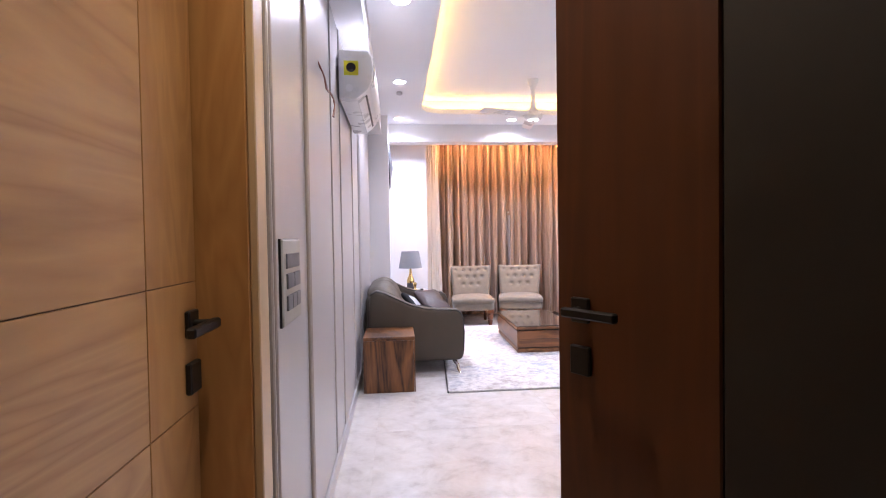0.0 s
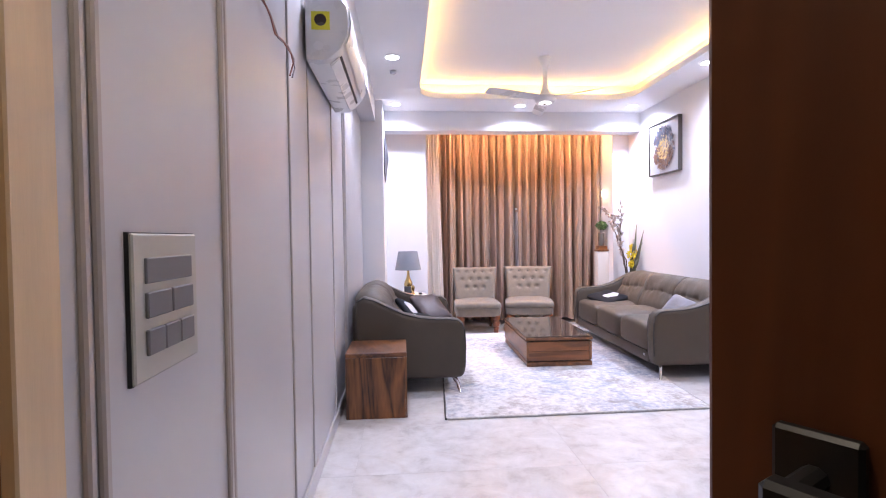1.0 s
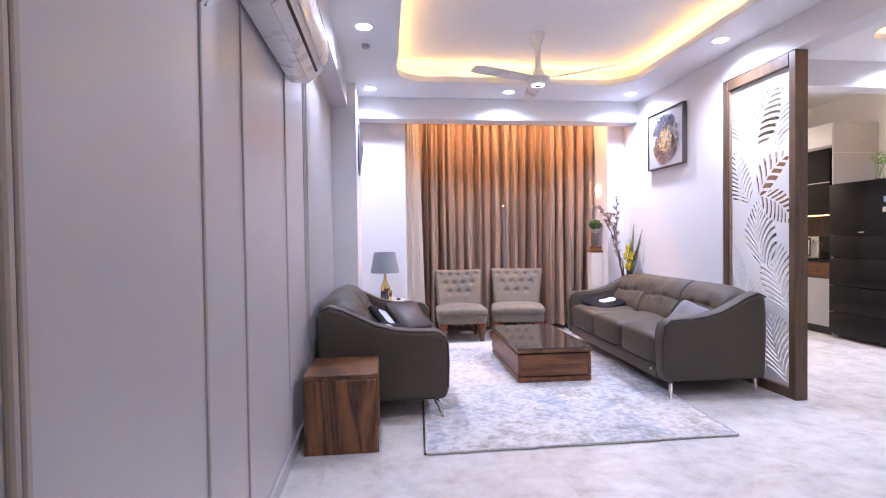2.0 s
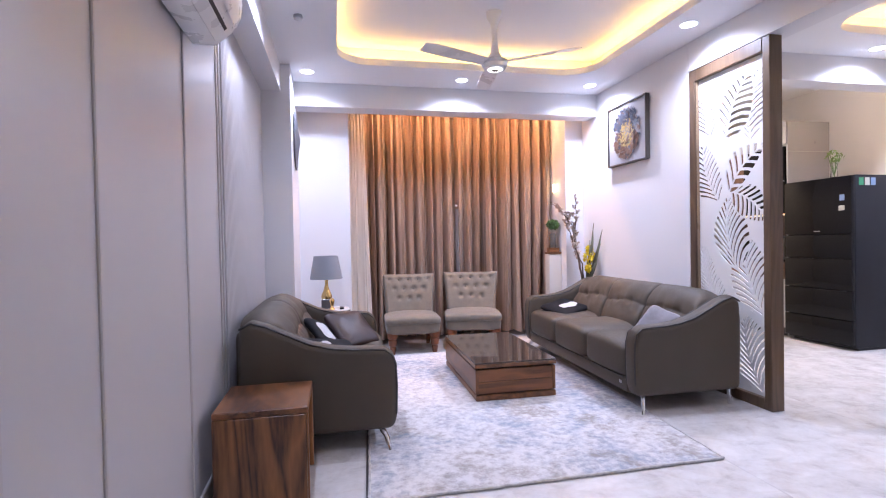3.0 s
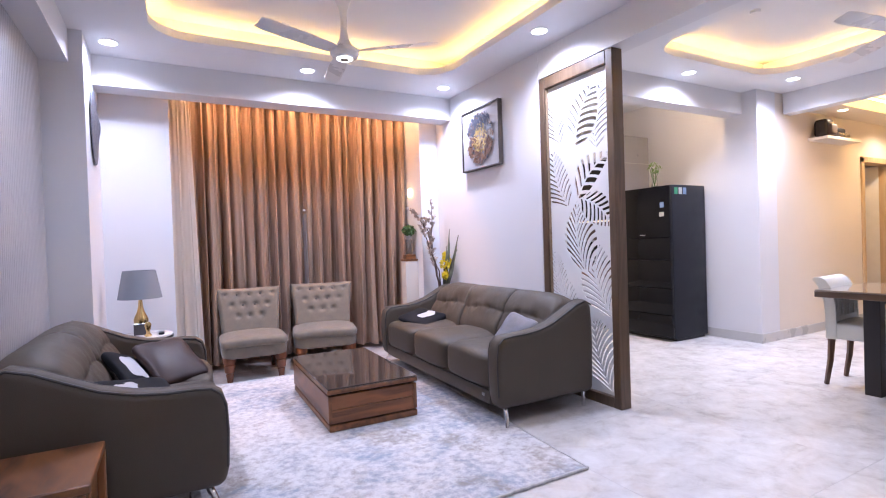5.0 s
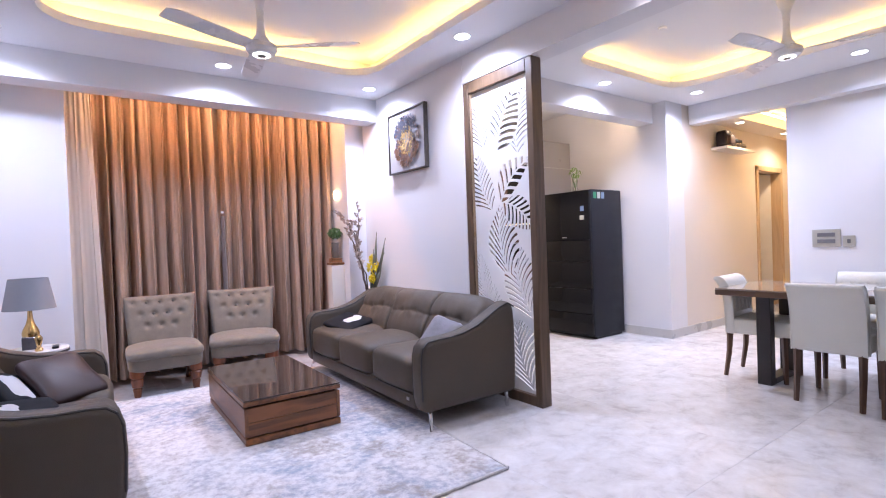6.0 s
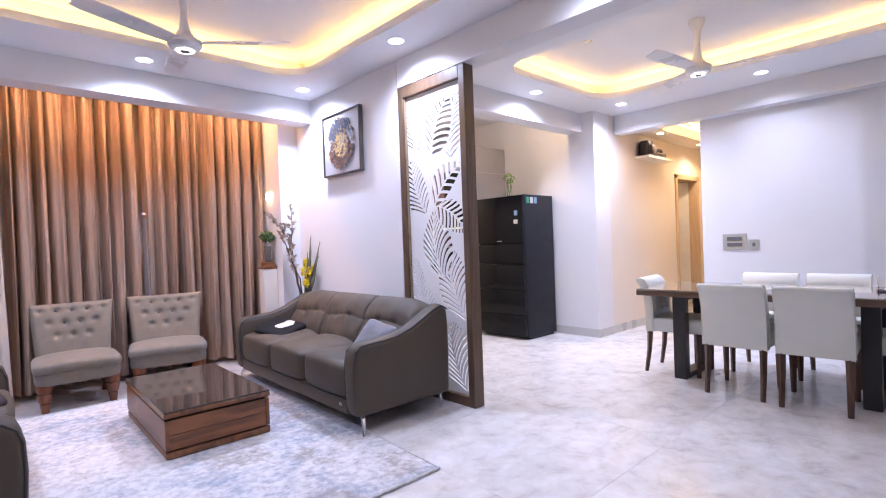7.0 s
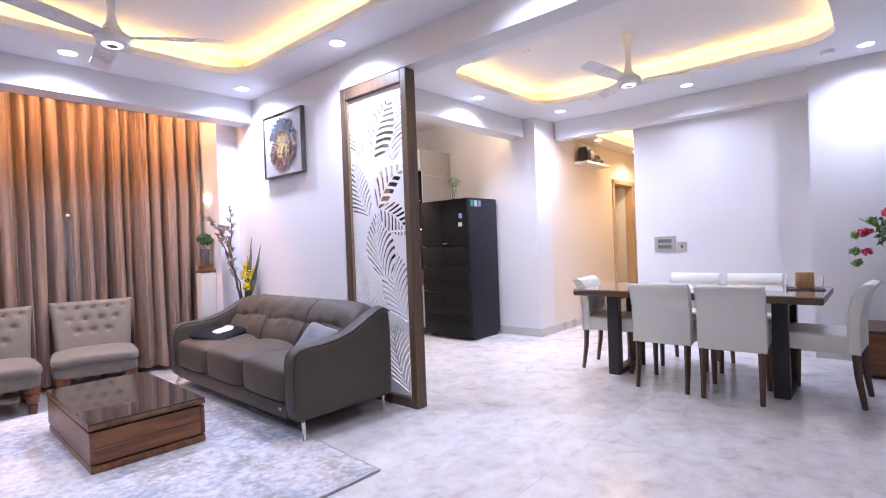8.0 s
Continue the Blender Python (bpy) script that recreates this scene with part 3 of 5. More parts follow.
# ---- doors at the entrance ----


def handle(parent, sx, mat=M_BLACK):
    """Black lever on a square rose, with a square lock plate below; sx is the way the lever points along local x."""
    bm = B(-0.026, -0.012, -0.03, 0.026, 0, 0.03, 0.003)
    tube(bm, [(0, -0.01, 0), (0, -0.055, 0)], 0.009, 10)
    box(bm, -0.012 if sx > 0 else -0.135, -0.066, -0.011, 0.135 if sx > 0 else 0.012, -0.046, 0.011, 0.004)
    h = part("door_handle", bm, mat, parent, "black square lever handle")
    part("lock_plate", B(-0.028, -0.014, -0.155, 0.028, 0, -0.085, 0.003), mat, parent, "black square lock plate")
    return h


# side door in the foyer: local -x runs to the hinge, local -y faces the foyer
sd = thing("side_door", pose(-0.157, 1.978, 0, 0, 0, 90), "closed honey oak door with horizontal grooves", "door")
sd["kind"] = "structure"
zs = [0.0, 0.28, 0.565, 0.85, 1.137, 2.13]
for k, (a, b) in enumerate(zip(zs, zs[1:])):
    part("panel", B(-0.93, 0.0, a + 0.0012, -0.2365, 0.04, b - 0.0012, 0.001), M_OAK, sd)
    part("stile", B(-0.2335, 0.0, a + 0.0012, -0.006, 0.04, b - 0.0012, 0.001), M_OAK_Z, sd)
part("core", B(-0.93, 0.004, 0, -0.006, 0.036, 2.13), M_GROOVEOAK, sd, "dark groove backing")
hh = new("lever_set")
hh.parent, hh.location = sd, (-0.047, 0, 1.045)
handle(hh, -1)
fr = thing("side_door_frame", pose(0, 0, 0), "honey oak door frame", "door frame")
fr["kind"] = "structure"
part("jamb", B(-0.21, 1.979, 0, -0.037, 2.064, 2.15, 0.003), M_OAK_Z, fr)
part("jamb", B(-0.21, 1.004, 0, -0.037, 1.045, 2.15, 0.003), M_OAK_Z, fr)
part("head", B(-0.21, 1.046, 2.135, -0.037, 1.978, 2.165, 0.003), M_OAK, fr)
part("architrave", B(-0.036, 1.981, 0, -0.016, 2.065, 2.20, 0.003), simple("pale_oak", (0.62, 0.45, 0.27), 0.4, var=0.1, stretch=(8, 8, 0.6)), fr, "pale oak edge strip")

# half-open entrance door; local x runs from the free edge to the hinge, local -y faces the entrance
md = thing("entrance_door", pose(0.597, 1.65, 0, 0, 0, -60), "dark brown veneered entrance door, half open", "door")
md["kind"] = "structure"
part("leaf", B(0, 0, 0.008, 0.288, 0.045, 2.13, 0.003), M_DARKDOOR, md)
# hinge side of the leaf in a darker, even colour
part("hinge_panel", B(0.29, 0.002, 0.008, 0.93, 0.045, 2.13, 0.002), simple("door_hinge_side_dark", (0.022, 0.016, 0.012), 0.6, var=0.1), md, "darker panel on the hinge side")
hh = new("lever_set")
hh.parent, hh.location = md, (0.055, 0, 1.10)
hh.scale = (0.72, 0.72, 0.72)
handle(hh, 1)

# ---- leaf-cut screen ----
scr = thing("screen_partition", pose(3.44, 5.2, 0), "tall white leaf-cut panel in a brown wooden frame", "partition screen")
for a, b in ((0, 0.062), (0.708, 0.77)):
    part("post", B(-0.055, a, 0, 0.045, b, ZB - 0.002, 0.004), M_SCREENWOOD, scr)
part("head_rail", B(-0.055, 0.062, 2.405, 0.045, 0.708, ZB - 0.002, 0.004), M_SCREENWOOD, scr)
part("bottom_rail", B(-0.055, 0.062, 0, 0.045, 0.708, 0.075, 0.004), M_SCREENWOOD, scr)
for a in (0.063, 0.697):
    part("inner_bead", B(-0.04, a, 0.075, -0.022, a + 0.01, 2.405), M_BEAD, scr, "thin pale bead")

# leaf: foot (y, z), tip (y, z), half widths to either side of the rib, slits, share cut away on either side, lean of the slits
LEAVES = [
    ((0.40, 1.50), (0.075, 1.80), 0.14, 0.10, 6, 0.40, 0.62, 1.0),
    ((0.415, 1.90), (0.20, 2.33), 0.13, 0.19, 9, 0.36, 0.52, 0.8),
    ((0.37, 1.50), (0.065, 1.28), 0.11, 0.14, 8, 0.52, 0.52, 0.9),
    ((0.335, 0.94), (0.40, 1.49), 0.14, 0.21, 9, 0.55, 0.44, 2.2),
    ((0.09, 0.62), (0.26, 1.20), 0.17, 0.20, 12, 0.38, 0.36, 1.5),
    ((0.10, 0.09), (0.26, 0.62), 0.15, 0.24, 11, 0.36, 0.36, 1.6),
    ((0.56, 0.70), (0.66, 1.12), 0.16, 0.12, 11, 0.36, 0.34, 1.6),
    ((0.50, 1.44), (0.66, 1.92), 0.17, 0.14, 11, 0.40, 0.36, 1.2),
    ((0.57, 1.94), (0.62, 2.37), 0.14, 0.12, 10, 0.34, 0.34, 1.3),
    ((0.20, 1.84), (0.10, 2.34), 0.11, 0.14, 12, 0.36, 0.36, 1.1),
    ((0.40, 0.40), (0.56, 0.92), 0.15, 0.15, 11, 0.34, 0.34, 1.6),
    ((0.36, 0.10), (0.50, 0.46), 0.13, 0.15, 9, 0.34, 0.34, 1.4),
    ((0.60, 0.12), (0.64, 0.66), 0.12, 0.10, 11, 0.34, 0.34, 1.3),
]


def leaf_field(y, z):
    """Positive where the board stays, negative in the slits."""
    for (y0, z0), (y1, z1), wa, wb, n, oa, ob_, lean in LEAVES:
        dy, dz = y1 - y0, z1 - z0
        L = math.hypot(dy, dz)
        s = ((y - y0) * dy + (z - z0) * dz) / L
        t = (-(y - y0) * dz + (z - z0) * dy) / L
        u = s / L
        if not 0 < u < 1:
            continue
        t += 0.10 * L * math.sin(math.pi * u)
        w = (wa if t < 0 else wb) * math.sin(math.pi * u ** 0.85) ** 0.75
        d = abs(t)
        if d > w:
            continue
        ph = (s - lean * d * (1 - 2.4 * d)) * (n + 0.5) / L + 0.35
        k = ph - math.floor(ph)
        share = oa if t < 0 else ob_
        slit = (abs(k - 0.5) - share / 2) * L / n * 0.62
        return max(slit, 0.006 - (w - d) * 0.8, 0.004 - d * 0.8)
    return 0.02


def cut_board(y0, z0, y1, z1, step, thick):
    ny, nz = int(round((y1 - y0) / step)), int(round((z1 - z0) / step))
    ys, zs = np.linspace(y0, y1, ny + 1), np.linspace(z0, z1, nz + 1)
    F = [[leaf_field(a, b) for b in zs] for a in ys]
    idx, verts, faces, used = {}, [], [], {}

    def vid(p):
        k = (round(p[0], 5), round(p[1], 5))
        if k not in idx:
            idx[k] = len(verts)
            verts.append(k)
        return idx[k]
    for i in range(ny):
        for j in range(nz):
            c = [(ys[i], zs[j], F[i][j]), (ys[i + 1], zs[j], F[i + 1][j]), (ys[i + 1], zs[j + 1], F[i + 1][j + 1]), (ys[i], zs[j + 1], F[i][j + 1])]
            if max(q[2] for q in c) <= 0:
                continue
            poly = []
            for p, q in zip(c, c[1:] + c[:1]):
                if p[2] > 0:
                    poly.append(vid(p))
                if (p[2] > 0) != (q[2] > 0):
                    k = p[2] / (p[2] - q[2])
                    poly.append(vid((p[0] + k * (q[0] - p[0]), p[1] + k * (q[1] - p[1]))))
            poly = [v for n_, v in enumerate(poly) if v != poly[n_ - 1]]
            if len(poly) < 3:
                continue
            faces.append(poly)
            for a, b in zip(poly, poly[1:] + poly[:1]):
                used[(a, b)] = used.get((a, b), 0) + 1
    n = len(verts)
    V = [(0, a, b) for a, b in verts] + [(thick, a, b) for a, b in verts]
    out = [list(reversed(f)) for f in faces] + [[v + n for v in f] for f in faces]
    out += [[a, b, b + n, a + n] for (a, b) in used if (b, a) not in used]
    me = bpy.data.meshes.new("leaf_board")
    me.from_pydata(V, [], out)
    me.materials.append(M_WHITEMATT)
    return me


ob = new("leaf_board", cut_board(0.062, 0.075, 0.708, 2.405, 0.0062, 0.007))
ob.parent, ob.location = scr, (-0.02, 0, 0)
tagged(ob, "white board cut through with leaf slits")

# ---- living room ----
SWAP = Matrix(((0, 1, 0, 0), (1, 0, 0, 0), (0, 0, 1, 0), (0, 0, 0, 1)))
ARM_LINE = [(0.016, 0.115), (-0.004, 0.2), (-0.01, 0.36), (-0.005, 0.48), (0.015, 0.545), (0.06, 0.578), (0.13, 0.585), (0.24, 0.588), (0.36, 0.602),
       (0.48, 0.635), (0.60, 0.692), (0.70, 0.742), (0.78, 0.766), (0.84, 0.735), (0.85, 0.6), (0.85, 0.4), (0.84, 0.115)]
ARM = [(u * 0.96, w) for u, w in ARM_LINE]


def sofa(m, length, seats, label, group="leather sofas"):
    """Local x along the seat, y from front to back."""
    s = thing("sofa", m, label, "sofa", group)
    t = 0.13
    for x0, sgn in ((0, -1), (length - t, 1)):
        bm = extrude_profile(bmesh.new(), ARM, t, Matrix.Translation((x0, 0, 0)) @ SWAP, 0.04, 4)
        a = part("arm", bm, M_LEATHER, s, smooth=50)
        xo = x0 + (0.013 if sgn < 0 else t - 0.013)
        xi = x0 + (t - 0.012 if sgn < 0 else 0.012)
        for xx in (xo, xi):
            pts = [(xx, u + 0.010 * max(0.0, 1 - u / 0.08), w - 0.010 * min(1.0, max(0.0, (w - 0.45) / 0.1))) for u, w in ARM[1:14]]
            part("piping", tube(bmesh.new(), pts, 0.0062, 6), M_PIPING, a, "dark edge piping")
    part("base", B(t, 0.03, 0.11, length - t, 0.82, 0.23, 0.015, 2), M_LEATHER, s)
    part("front_rail", B(t, 0.012, 0.118, length - t, 0.05, 0.212, 0.012, 2), M_LEATHER, s)
    part("back_frame", B(t, 0.68, 0.14, length - t, 0.85, 0.70, 0.05, 3), M_LEATHER, s)
    w = (length - 2 * t) / seats
    for k in range(seats):
        cx = t + w * (k + 0.5)

        def seat_shape(p, w=w):
            q = p.copy()
            q.z += 0.022 * (1 - (2 * p.x / w) ** 2) * (1 if p.z > 0 else 0)
            q.y -= 0.02 * (1 if p.y < -0.2 else 0) * (1 - (2 * p.x / w) ** 2)
            return q
        bm = puff(bmesh.new(), w + 0.008, 0.66, 0.245, Matrix.Translation((cx, 0.335, 0.3235)), 0.34, 0.22, 48, 24, seat_shape)
        c = part("seat_cushion", bm, M_LEATHER, s, smooth=60)
        pts = [(cx - w / 2 + 0.03 + (w - 0.06) * i / 8, 0.008, 0.214) for i in range(9)]
        part("seam", tube(bmesh.new(), pts, 0.004, 6), M_PIPING, c, "dark stitched seam")

        def back_shape(p, w=w, k=k):
            q = p.copy()
            if p.y < 0:
                line = 0.02 + 0.012 * math.sin(p.x * 9 + k)
                crease = math.exp(-abs(p.z - line) / 0.016) * 0.010
                pinch = sum(math.exp(-((p.x - c) / 0.035) ** 2 - ((p.z - line) / 0.03) ** 2) for c in (-w / 6, w / 6)) * 0.014
                pucker = 0.0035 * math.sin(p.x * 60 + 3 * k + 7 * p.z) * math.exp(-abs(p.z - line) / 0.06)
                q.y += crease + pinch + pucker + 0.010 * noise.noise(Vector((p.x * 6 + 7 * k, p.z * 8, length)))
                q.y -= 0.012 * math.exp(-((p.z + 0.12) / 0.09) ** 2)
            out = max(0.0, -p.x / w * 2) if k == 0 else max(0.0, p.x / w * 2) if k == seats - 1 else 0.0
            q.z -= 0.085 * out ** 4 * max(0.0, p.z / 0.25)
            q.y += 0.05 * max(0.0, p.z / 0.25) ** 3
            return q
        mm = Matrix.Translation((cx, 0.645, 0.562)) @ Matrix.Rotation(radians(-22), 4, "X")
        part("back_cushion", pad(bmesh.new(), w + 0.004, 0.24, 0.50, mm, 48, 72, back_shape), M_LEATHER, s, smooth=60)
    for x0, dx in ((0.07, -0.085), (length - 0.07, 0.085)):
        bm = tube(bmesh.new(), [(x0, 0.09, 0.135), (x0 + dx * 0.7, 0.06, 0.07), (x0 + dx, 0.045, 0.0)], 0.015, 10, 0.012)
        tube(bm, [(x0 - dx * 0.5, 0.10, 0.135), (x0 + dx * 0.2, 0.08, 0.09), (x0 + dx * 0.75, 0.055, 0.055)], 0.012, 8, 0.009)
        box(bm, x0 - 0.05, 0.06, 0.122, x0 + 0.05, 0.13, 0.132)
        part("leg", bm, M_CHROME, s, "slim forked metal leg")
        bm = tube(bmesh.new(), [(x0, 0.765, 0.135), (x0, 0.765, 0.0)], 0.017, 10, 0.015)
        box(bm, x0 - 0.03, 0.735, 0.122, x0 + 0.03, 0.795, 0.132)
        part("leg", bm, M_CHROME, s, "straight polished metal leg")
    part("maker_tag", B(length - t - 0.09, 0.008, 0.165, length - t - 0.06, 0.016, 0.185), M_STEEL, s, "small metal tag")
    return s


sofa(pose(2.535, 7.475, 0.0, 0, 0, -91.2), 2.10, 3, "taupe leather three-seat sofa with chrome legs on the rug")
sofa(pose(0.90, 5.25, 0.0, 0, 0, 90) @ Matrix.Diagonal((1, 1.045, 1, 1)), 1.62, 2, "taupe leather two-seat sofa against the panelled wall")


def cushion(name, m, w, h, d, mat, label, face=None, sub=None):
    """A square pillow with drawn-out corners; face adds a patch on its upper side."""
    def shape(p):
        q = p.copy()
        k = (abs(p.x) / (w / 2) * abs(p.y) / (h / 2))
        q.x *= 1 + 0.07 * k
        q.y *= 1 + 0.07 * k
        q.z += 0.0025 * math.sin(p.x * 37) * math.cos(p.y * 29)
        return q
    t = thing(name, m, label, "cushion", "sofa cushions")
    part("cover", puff(bmesh.new(), w, h, d, I(), 0.75, 0.3, 40, 16, shape), mat, t, smooth=70)
    if face:
        part("patch", puff(bmesh.new(), w * face[0], h * face[1], d * 0.96, Matrix.Translation((w * face[2], h * face[3], 0.004)), 0.75, 0.6, 32, 12), sub, t, "white printed shape")
    return t


# on the long sofa
cushion("cushion", pose(2.80, 7.06, 0.49, 10, -8, 24), 0.36, 0.34, 0.075, M_BLACKCUSHION, "black cushion with a white shape lying on the sofa", (0.84, 0.5, 0.03, -0.09), M_WHITECUSHION)
cushion("cushion", pose(2.86, 5.67, 0.535, 50, 4, -58) @ Matrix.Rotation(radians(-16), 4, "Z"), 0.25, 0.27, 0.08, M_GREYCUSHION, "silver grey velvet cushion leaning on the arm")
# on the short sofa
cushion("cushion", pose(0.68, 6.20, 0.54, 36, 12, 24) @ Matrix.Rotation(radians(18), 4, "Z"), 0.33, 0.33, 0.085, M_BROWNCUSHION, "dark brown faux leather cushion on the short sofa")
cushion("cushion", pose(0.50, 6.10, 0.515, 36, 22, 50), 0.30, 0.30, 0.08, M_BLACKCUSHION, "black and white cushion behind a brown one", (0.62, 0.92, -0.12, 0.0), M_WHITECUSHION)
cushion("cushion", pose(0.53, 5.54, 0.505, 18, 8, 20), 0.34, 0.34, 0.085, M_BLACKCUSHION, "black and white cushion by the near arm", (0.55, 0.9, -0.1, 0.0), M_WHITECUSHION)

# rug
rug = thing("rug", pose(0, 0, 0), "faded white, grey and blue rug on the floor", "rug")
RC = [(0.70, 4.68), (2.55, 4.68), (2.76, 7.56), (0.88, 7.56)]
bm = bmesh.new()
nx, ny = 60, 90
grid = []
for i in range(nx + 1):
    row = []
    for j in range(ny + 1):
        u, v = i / nx, j / ny
        a = (1 - u) * (1 - v), u * (1 - v), u * v, (1 - u) * v
        x, y = (sum(k * c[n] for k, c in zip(a, RC)) for n in (0, 1))
        if j in (0, ny):
            y += 0.004 * math.sin(i * 2.3)
        row.append(bm.verts.new((x, y, 0.010 + 0.0015 * noise.noise(Vector((x * 9, y * 9, 0))))))
    grid.append(row)
for i in range(nx):
    for j in range(ny):
        bm.faces.new((grid[i][j], grid[i + 1][j], grid[i + 1][j + 1], grid[i][j + 1]))
part("field", bm, M_RUG, rug)
bm = bmesh.new()
rnd = random.Random(2)
for p, q in zip(RC, RC[1:] + RC[:1]):
    tube(bm, [(p[0] + (q[0] - p[0]) * k / 60 + rnd.gauss(0, 0.0025), p[1] + (q[1] - p[1]) * k / 60 + rnd.gauss(0, 0.0025), 0.008) for k in range(61)], 0.0085, 6)
part("binding", bm, M_RUGEDGE, rug, "pale bound edge")
# shadow gap along the left side, drawn as a dark tube
part("side_shadow", tube(bmesh.new(), [(0.692, 4.68, 0.006), (0.872, 7.56, 0.006)], 0.008, 6), M_PIPING, rug, "dark strip for the shadow gap beside the rug")

# coffee table
ct = thing("coffee_table", pose(1.862, 6.452, 0.012, 0, 0, -1.2), "sheesham wood coffee table with a smoked glass top", "coffee table")
hx, hy = 0.312, 0.565
part("plinth", B(-hx + 0.008, -hy + 0.008, 0, hx - 0.002, hy - 0.008, 0.042, 0.005), M_ROSE_Y, ct)
part("recess", B(-hx + 0.03, -hy + 0.03, 0.042, hx - 0.03, hy - 0.03, 0.25), M_BLACK, ct, "dark recessed carcass")
for z0 in (0.053, 0.141):
    part("drawer_front", B(-hx + 0.012, -hy + 0.005, z0, hx - 0.03, -hy + 0.03, z0 + 0.086, 0.002), M_ROSE_X, ct)
    part("drawer_front", B(-hx + 0.012, hy - 0.03, z0, hx - 0.03, hy - 0.005, z0 + 0.086, 0.002), M_ROSE_X, ct)
part("side_panel", B(-hx + 0.005, -hy + 0.005, 0.053, -hx + 0.03, hy - 0.005, 0.227, 0.003), M_ROSE_Y, ct)
part("side_panel", B(hx - 0.027, -hy + 0.005, 0.053, hx - 0.005, hy - 0.005, 0.227, 0.003), M_ROSE_Y, ct)
part("top_frame", B(-hx, -hy, 0.240, hx, hy, 0.268, 0.004), M_ROSE_Y, ct)
part("glass_top", B(-hx + 0.002, -hy + 0.002, 0.270, hx - 0.002, hy - 0.002, 0.279, 0.002), M_TABLEGLASS, ct, "smoked reflective glass")

# side table by the short sofa
st = thing("side_table", pose(0.232, 4.975, 0), "sheesham wood cube side table beside the sofa", "side table")
part("top", B(-0.205, -0.22, 0.415, 0.205, 0.22, 0.445, 0.004), M_ROSE_Y, st)
part("front_panel", B(-0.205, -0.22, 0, 0.195, -0.185, 0.414, 0.004), M_ROSE_Z, st)
part("back_panel", B(-0.205, 0.185, 0, 0.205, 0.22, 0.414, 0.004), M_ROSE_Z, st)
part("side_panel", B(-0.205, -0.183, 0, -0.18, 0.183, 0.414, 0.003), M_ROSE_Z, st)
part("side_panel", B(0.150, -0.183, 0, 0.178, 0.183, 0.414, 0.003), M_ROSE_Z, st)
part("corner_post", B(0.197, -0.218, 0, 0.205, -0.185, 0.414, 0.002), M_ROSE_Z, st)


def accent_chair():
    c = thing("accent_chair", I(), "beige tufted low chair on turned wooden legs", "chair", "accent chairs")
    w = 0.56
    # seat
    part("seat_base", puff(bmesh.new(), 0.54, 0.55, 0.14, Matrix.Translation((0, 0.0, 0.275)), 0.3, 0.3), M_BEIGE, c, smooth=60)

    def crown(p):
        q = p.copy()
        q.z += 0.015 * (1 - (p.x / 0.28) ** 2)
        return q
    part("seat_cushion", puff(bmesh.new(), 0.56, 0.57, 0.11, Matrix.Translation((0, -0.01, 0.34)), 0.55, 0.32, 40, 20, crown), M_BEIGE, c, smooth=60)
    # back: leaning slab that widens to the top, dimpled at the buttons
    dots = []
    for r, (zz, n, off) in enumerate(((0.335, 5, 0.0), (0.225, 4, 0.0), (0.115, 3, 0.0))):
        for k in range(n):
            dots.append(((k - (n - 1) / 2) * 0.105, zz))
    b = bmesh.new()
    nu, nv = 52, 40
    G = {}
    for side in (0, 1):
        for i in range(nu + 1):
            for j in range(nv + 1):
                u, v = 2 * i / nu - 1, j / nv
                z = -0.10 + v * 0.50
                half = 0.25 + 0.035 * v ** 1.4
                x = u * half
                edge = max(0.0, 1 - (1 - abs(u)) / 0.12) ** 2
                top = max(0.0, 1 - (1 - v) / 0.09) ** 2
                th = 0.055 * (1 - 0.75 * max(edge, top))
                y = -th if side == 0 else th
                if side == 0:
                    y += sum(0.027 * math.exp(-((x - dx) ** 2 + (z - dz) ** 2) / 0.0006) for dx, dz in dots)
                y += 0.03 * (1 - u * u) + 0.03 * v * v
                G[side, i, j] = b.verts.new((x, y, z))
    for side in (0, 1):
        for i in range(nu):
            for j in range(nv):
                b.faces.new((G[side, i, j], G[side, i + 1, j], G[side, i + 1, j + 1], G[side, i, j + 1]))
    rim = [(i, 0) for i in range(nu)] + [(nu, j) for j in range(nv)] + [(i, nv) for i in range(nu, 0, -1)] + [(0, j) for j in range(nv, 0, -1)]
    for p, q in zip(rim, rim[1:] + rim[:1]):
        b.faces.new((G[0, p[0], p[1]], G[0, q[0], q[1]], G[1, q[0], q[1]], G[1, p[0], p[1]]))
    mm = Matrix.Translation((0, 0.235, 0.42)) @ Matrix.Rotation(radians(-13), 4, "X")
    bk = part("backrest", merge(bmesh.new(), b, mm), M_BEIGE, c, smooth=60)
    for dx, dz in dots:
        p = mm @ Vector((dx, -0.055 + 0.024 + 0.03 + 0.01, dz))
        part("button", puff(bmesh.new(), 0.024, 0.012, 0.024, Matrix.Translation(p), 1, 1, 10, 6), M_BUTTON, bk)
    for sx in (-1, 1):
        prof = [(0.024, 0), (0.028, 0.04), (0.033, 0.07), (0.026, 0.08), (0.038, 0.09), (0.046, 0.145), (0.038, 0.157), (0.05, 0.17), (0.05, 0.225)]
        part("leg", lathe(bmesh.new(), prof, sx * 0.21, -0.20, 0, 20), M_LEG, c, "turned reddish wood leg")
        part("leg", tube(bmesh.new(), [(sx * 0.2, 0.29, 0), (sx * 0.2, 0.2, 0.225)], 0.02, 8, 0.03), M_LEG, c, "raked reddish wood leg")
    return c


ac1 = accent_chair()
WIDER = Matrix.Diagonal((1.06, 1, 1, 1))
ac1.matrix_world = pose(1.37, 7.84, 0.0, 0, 0, -3) @ WIDER
ac2 = copy_thing(ac1, pose(2.065, 7.86, 0.0, 0, 0, -12) @ WIDER)

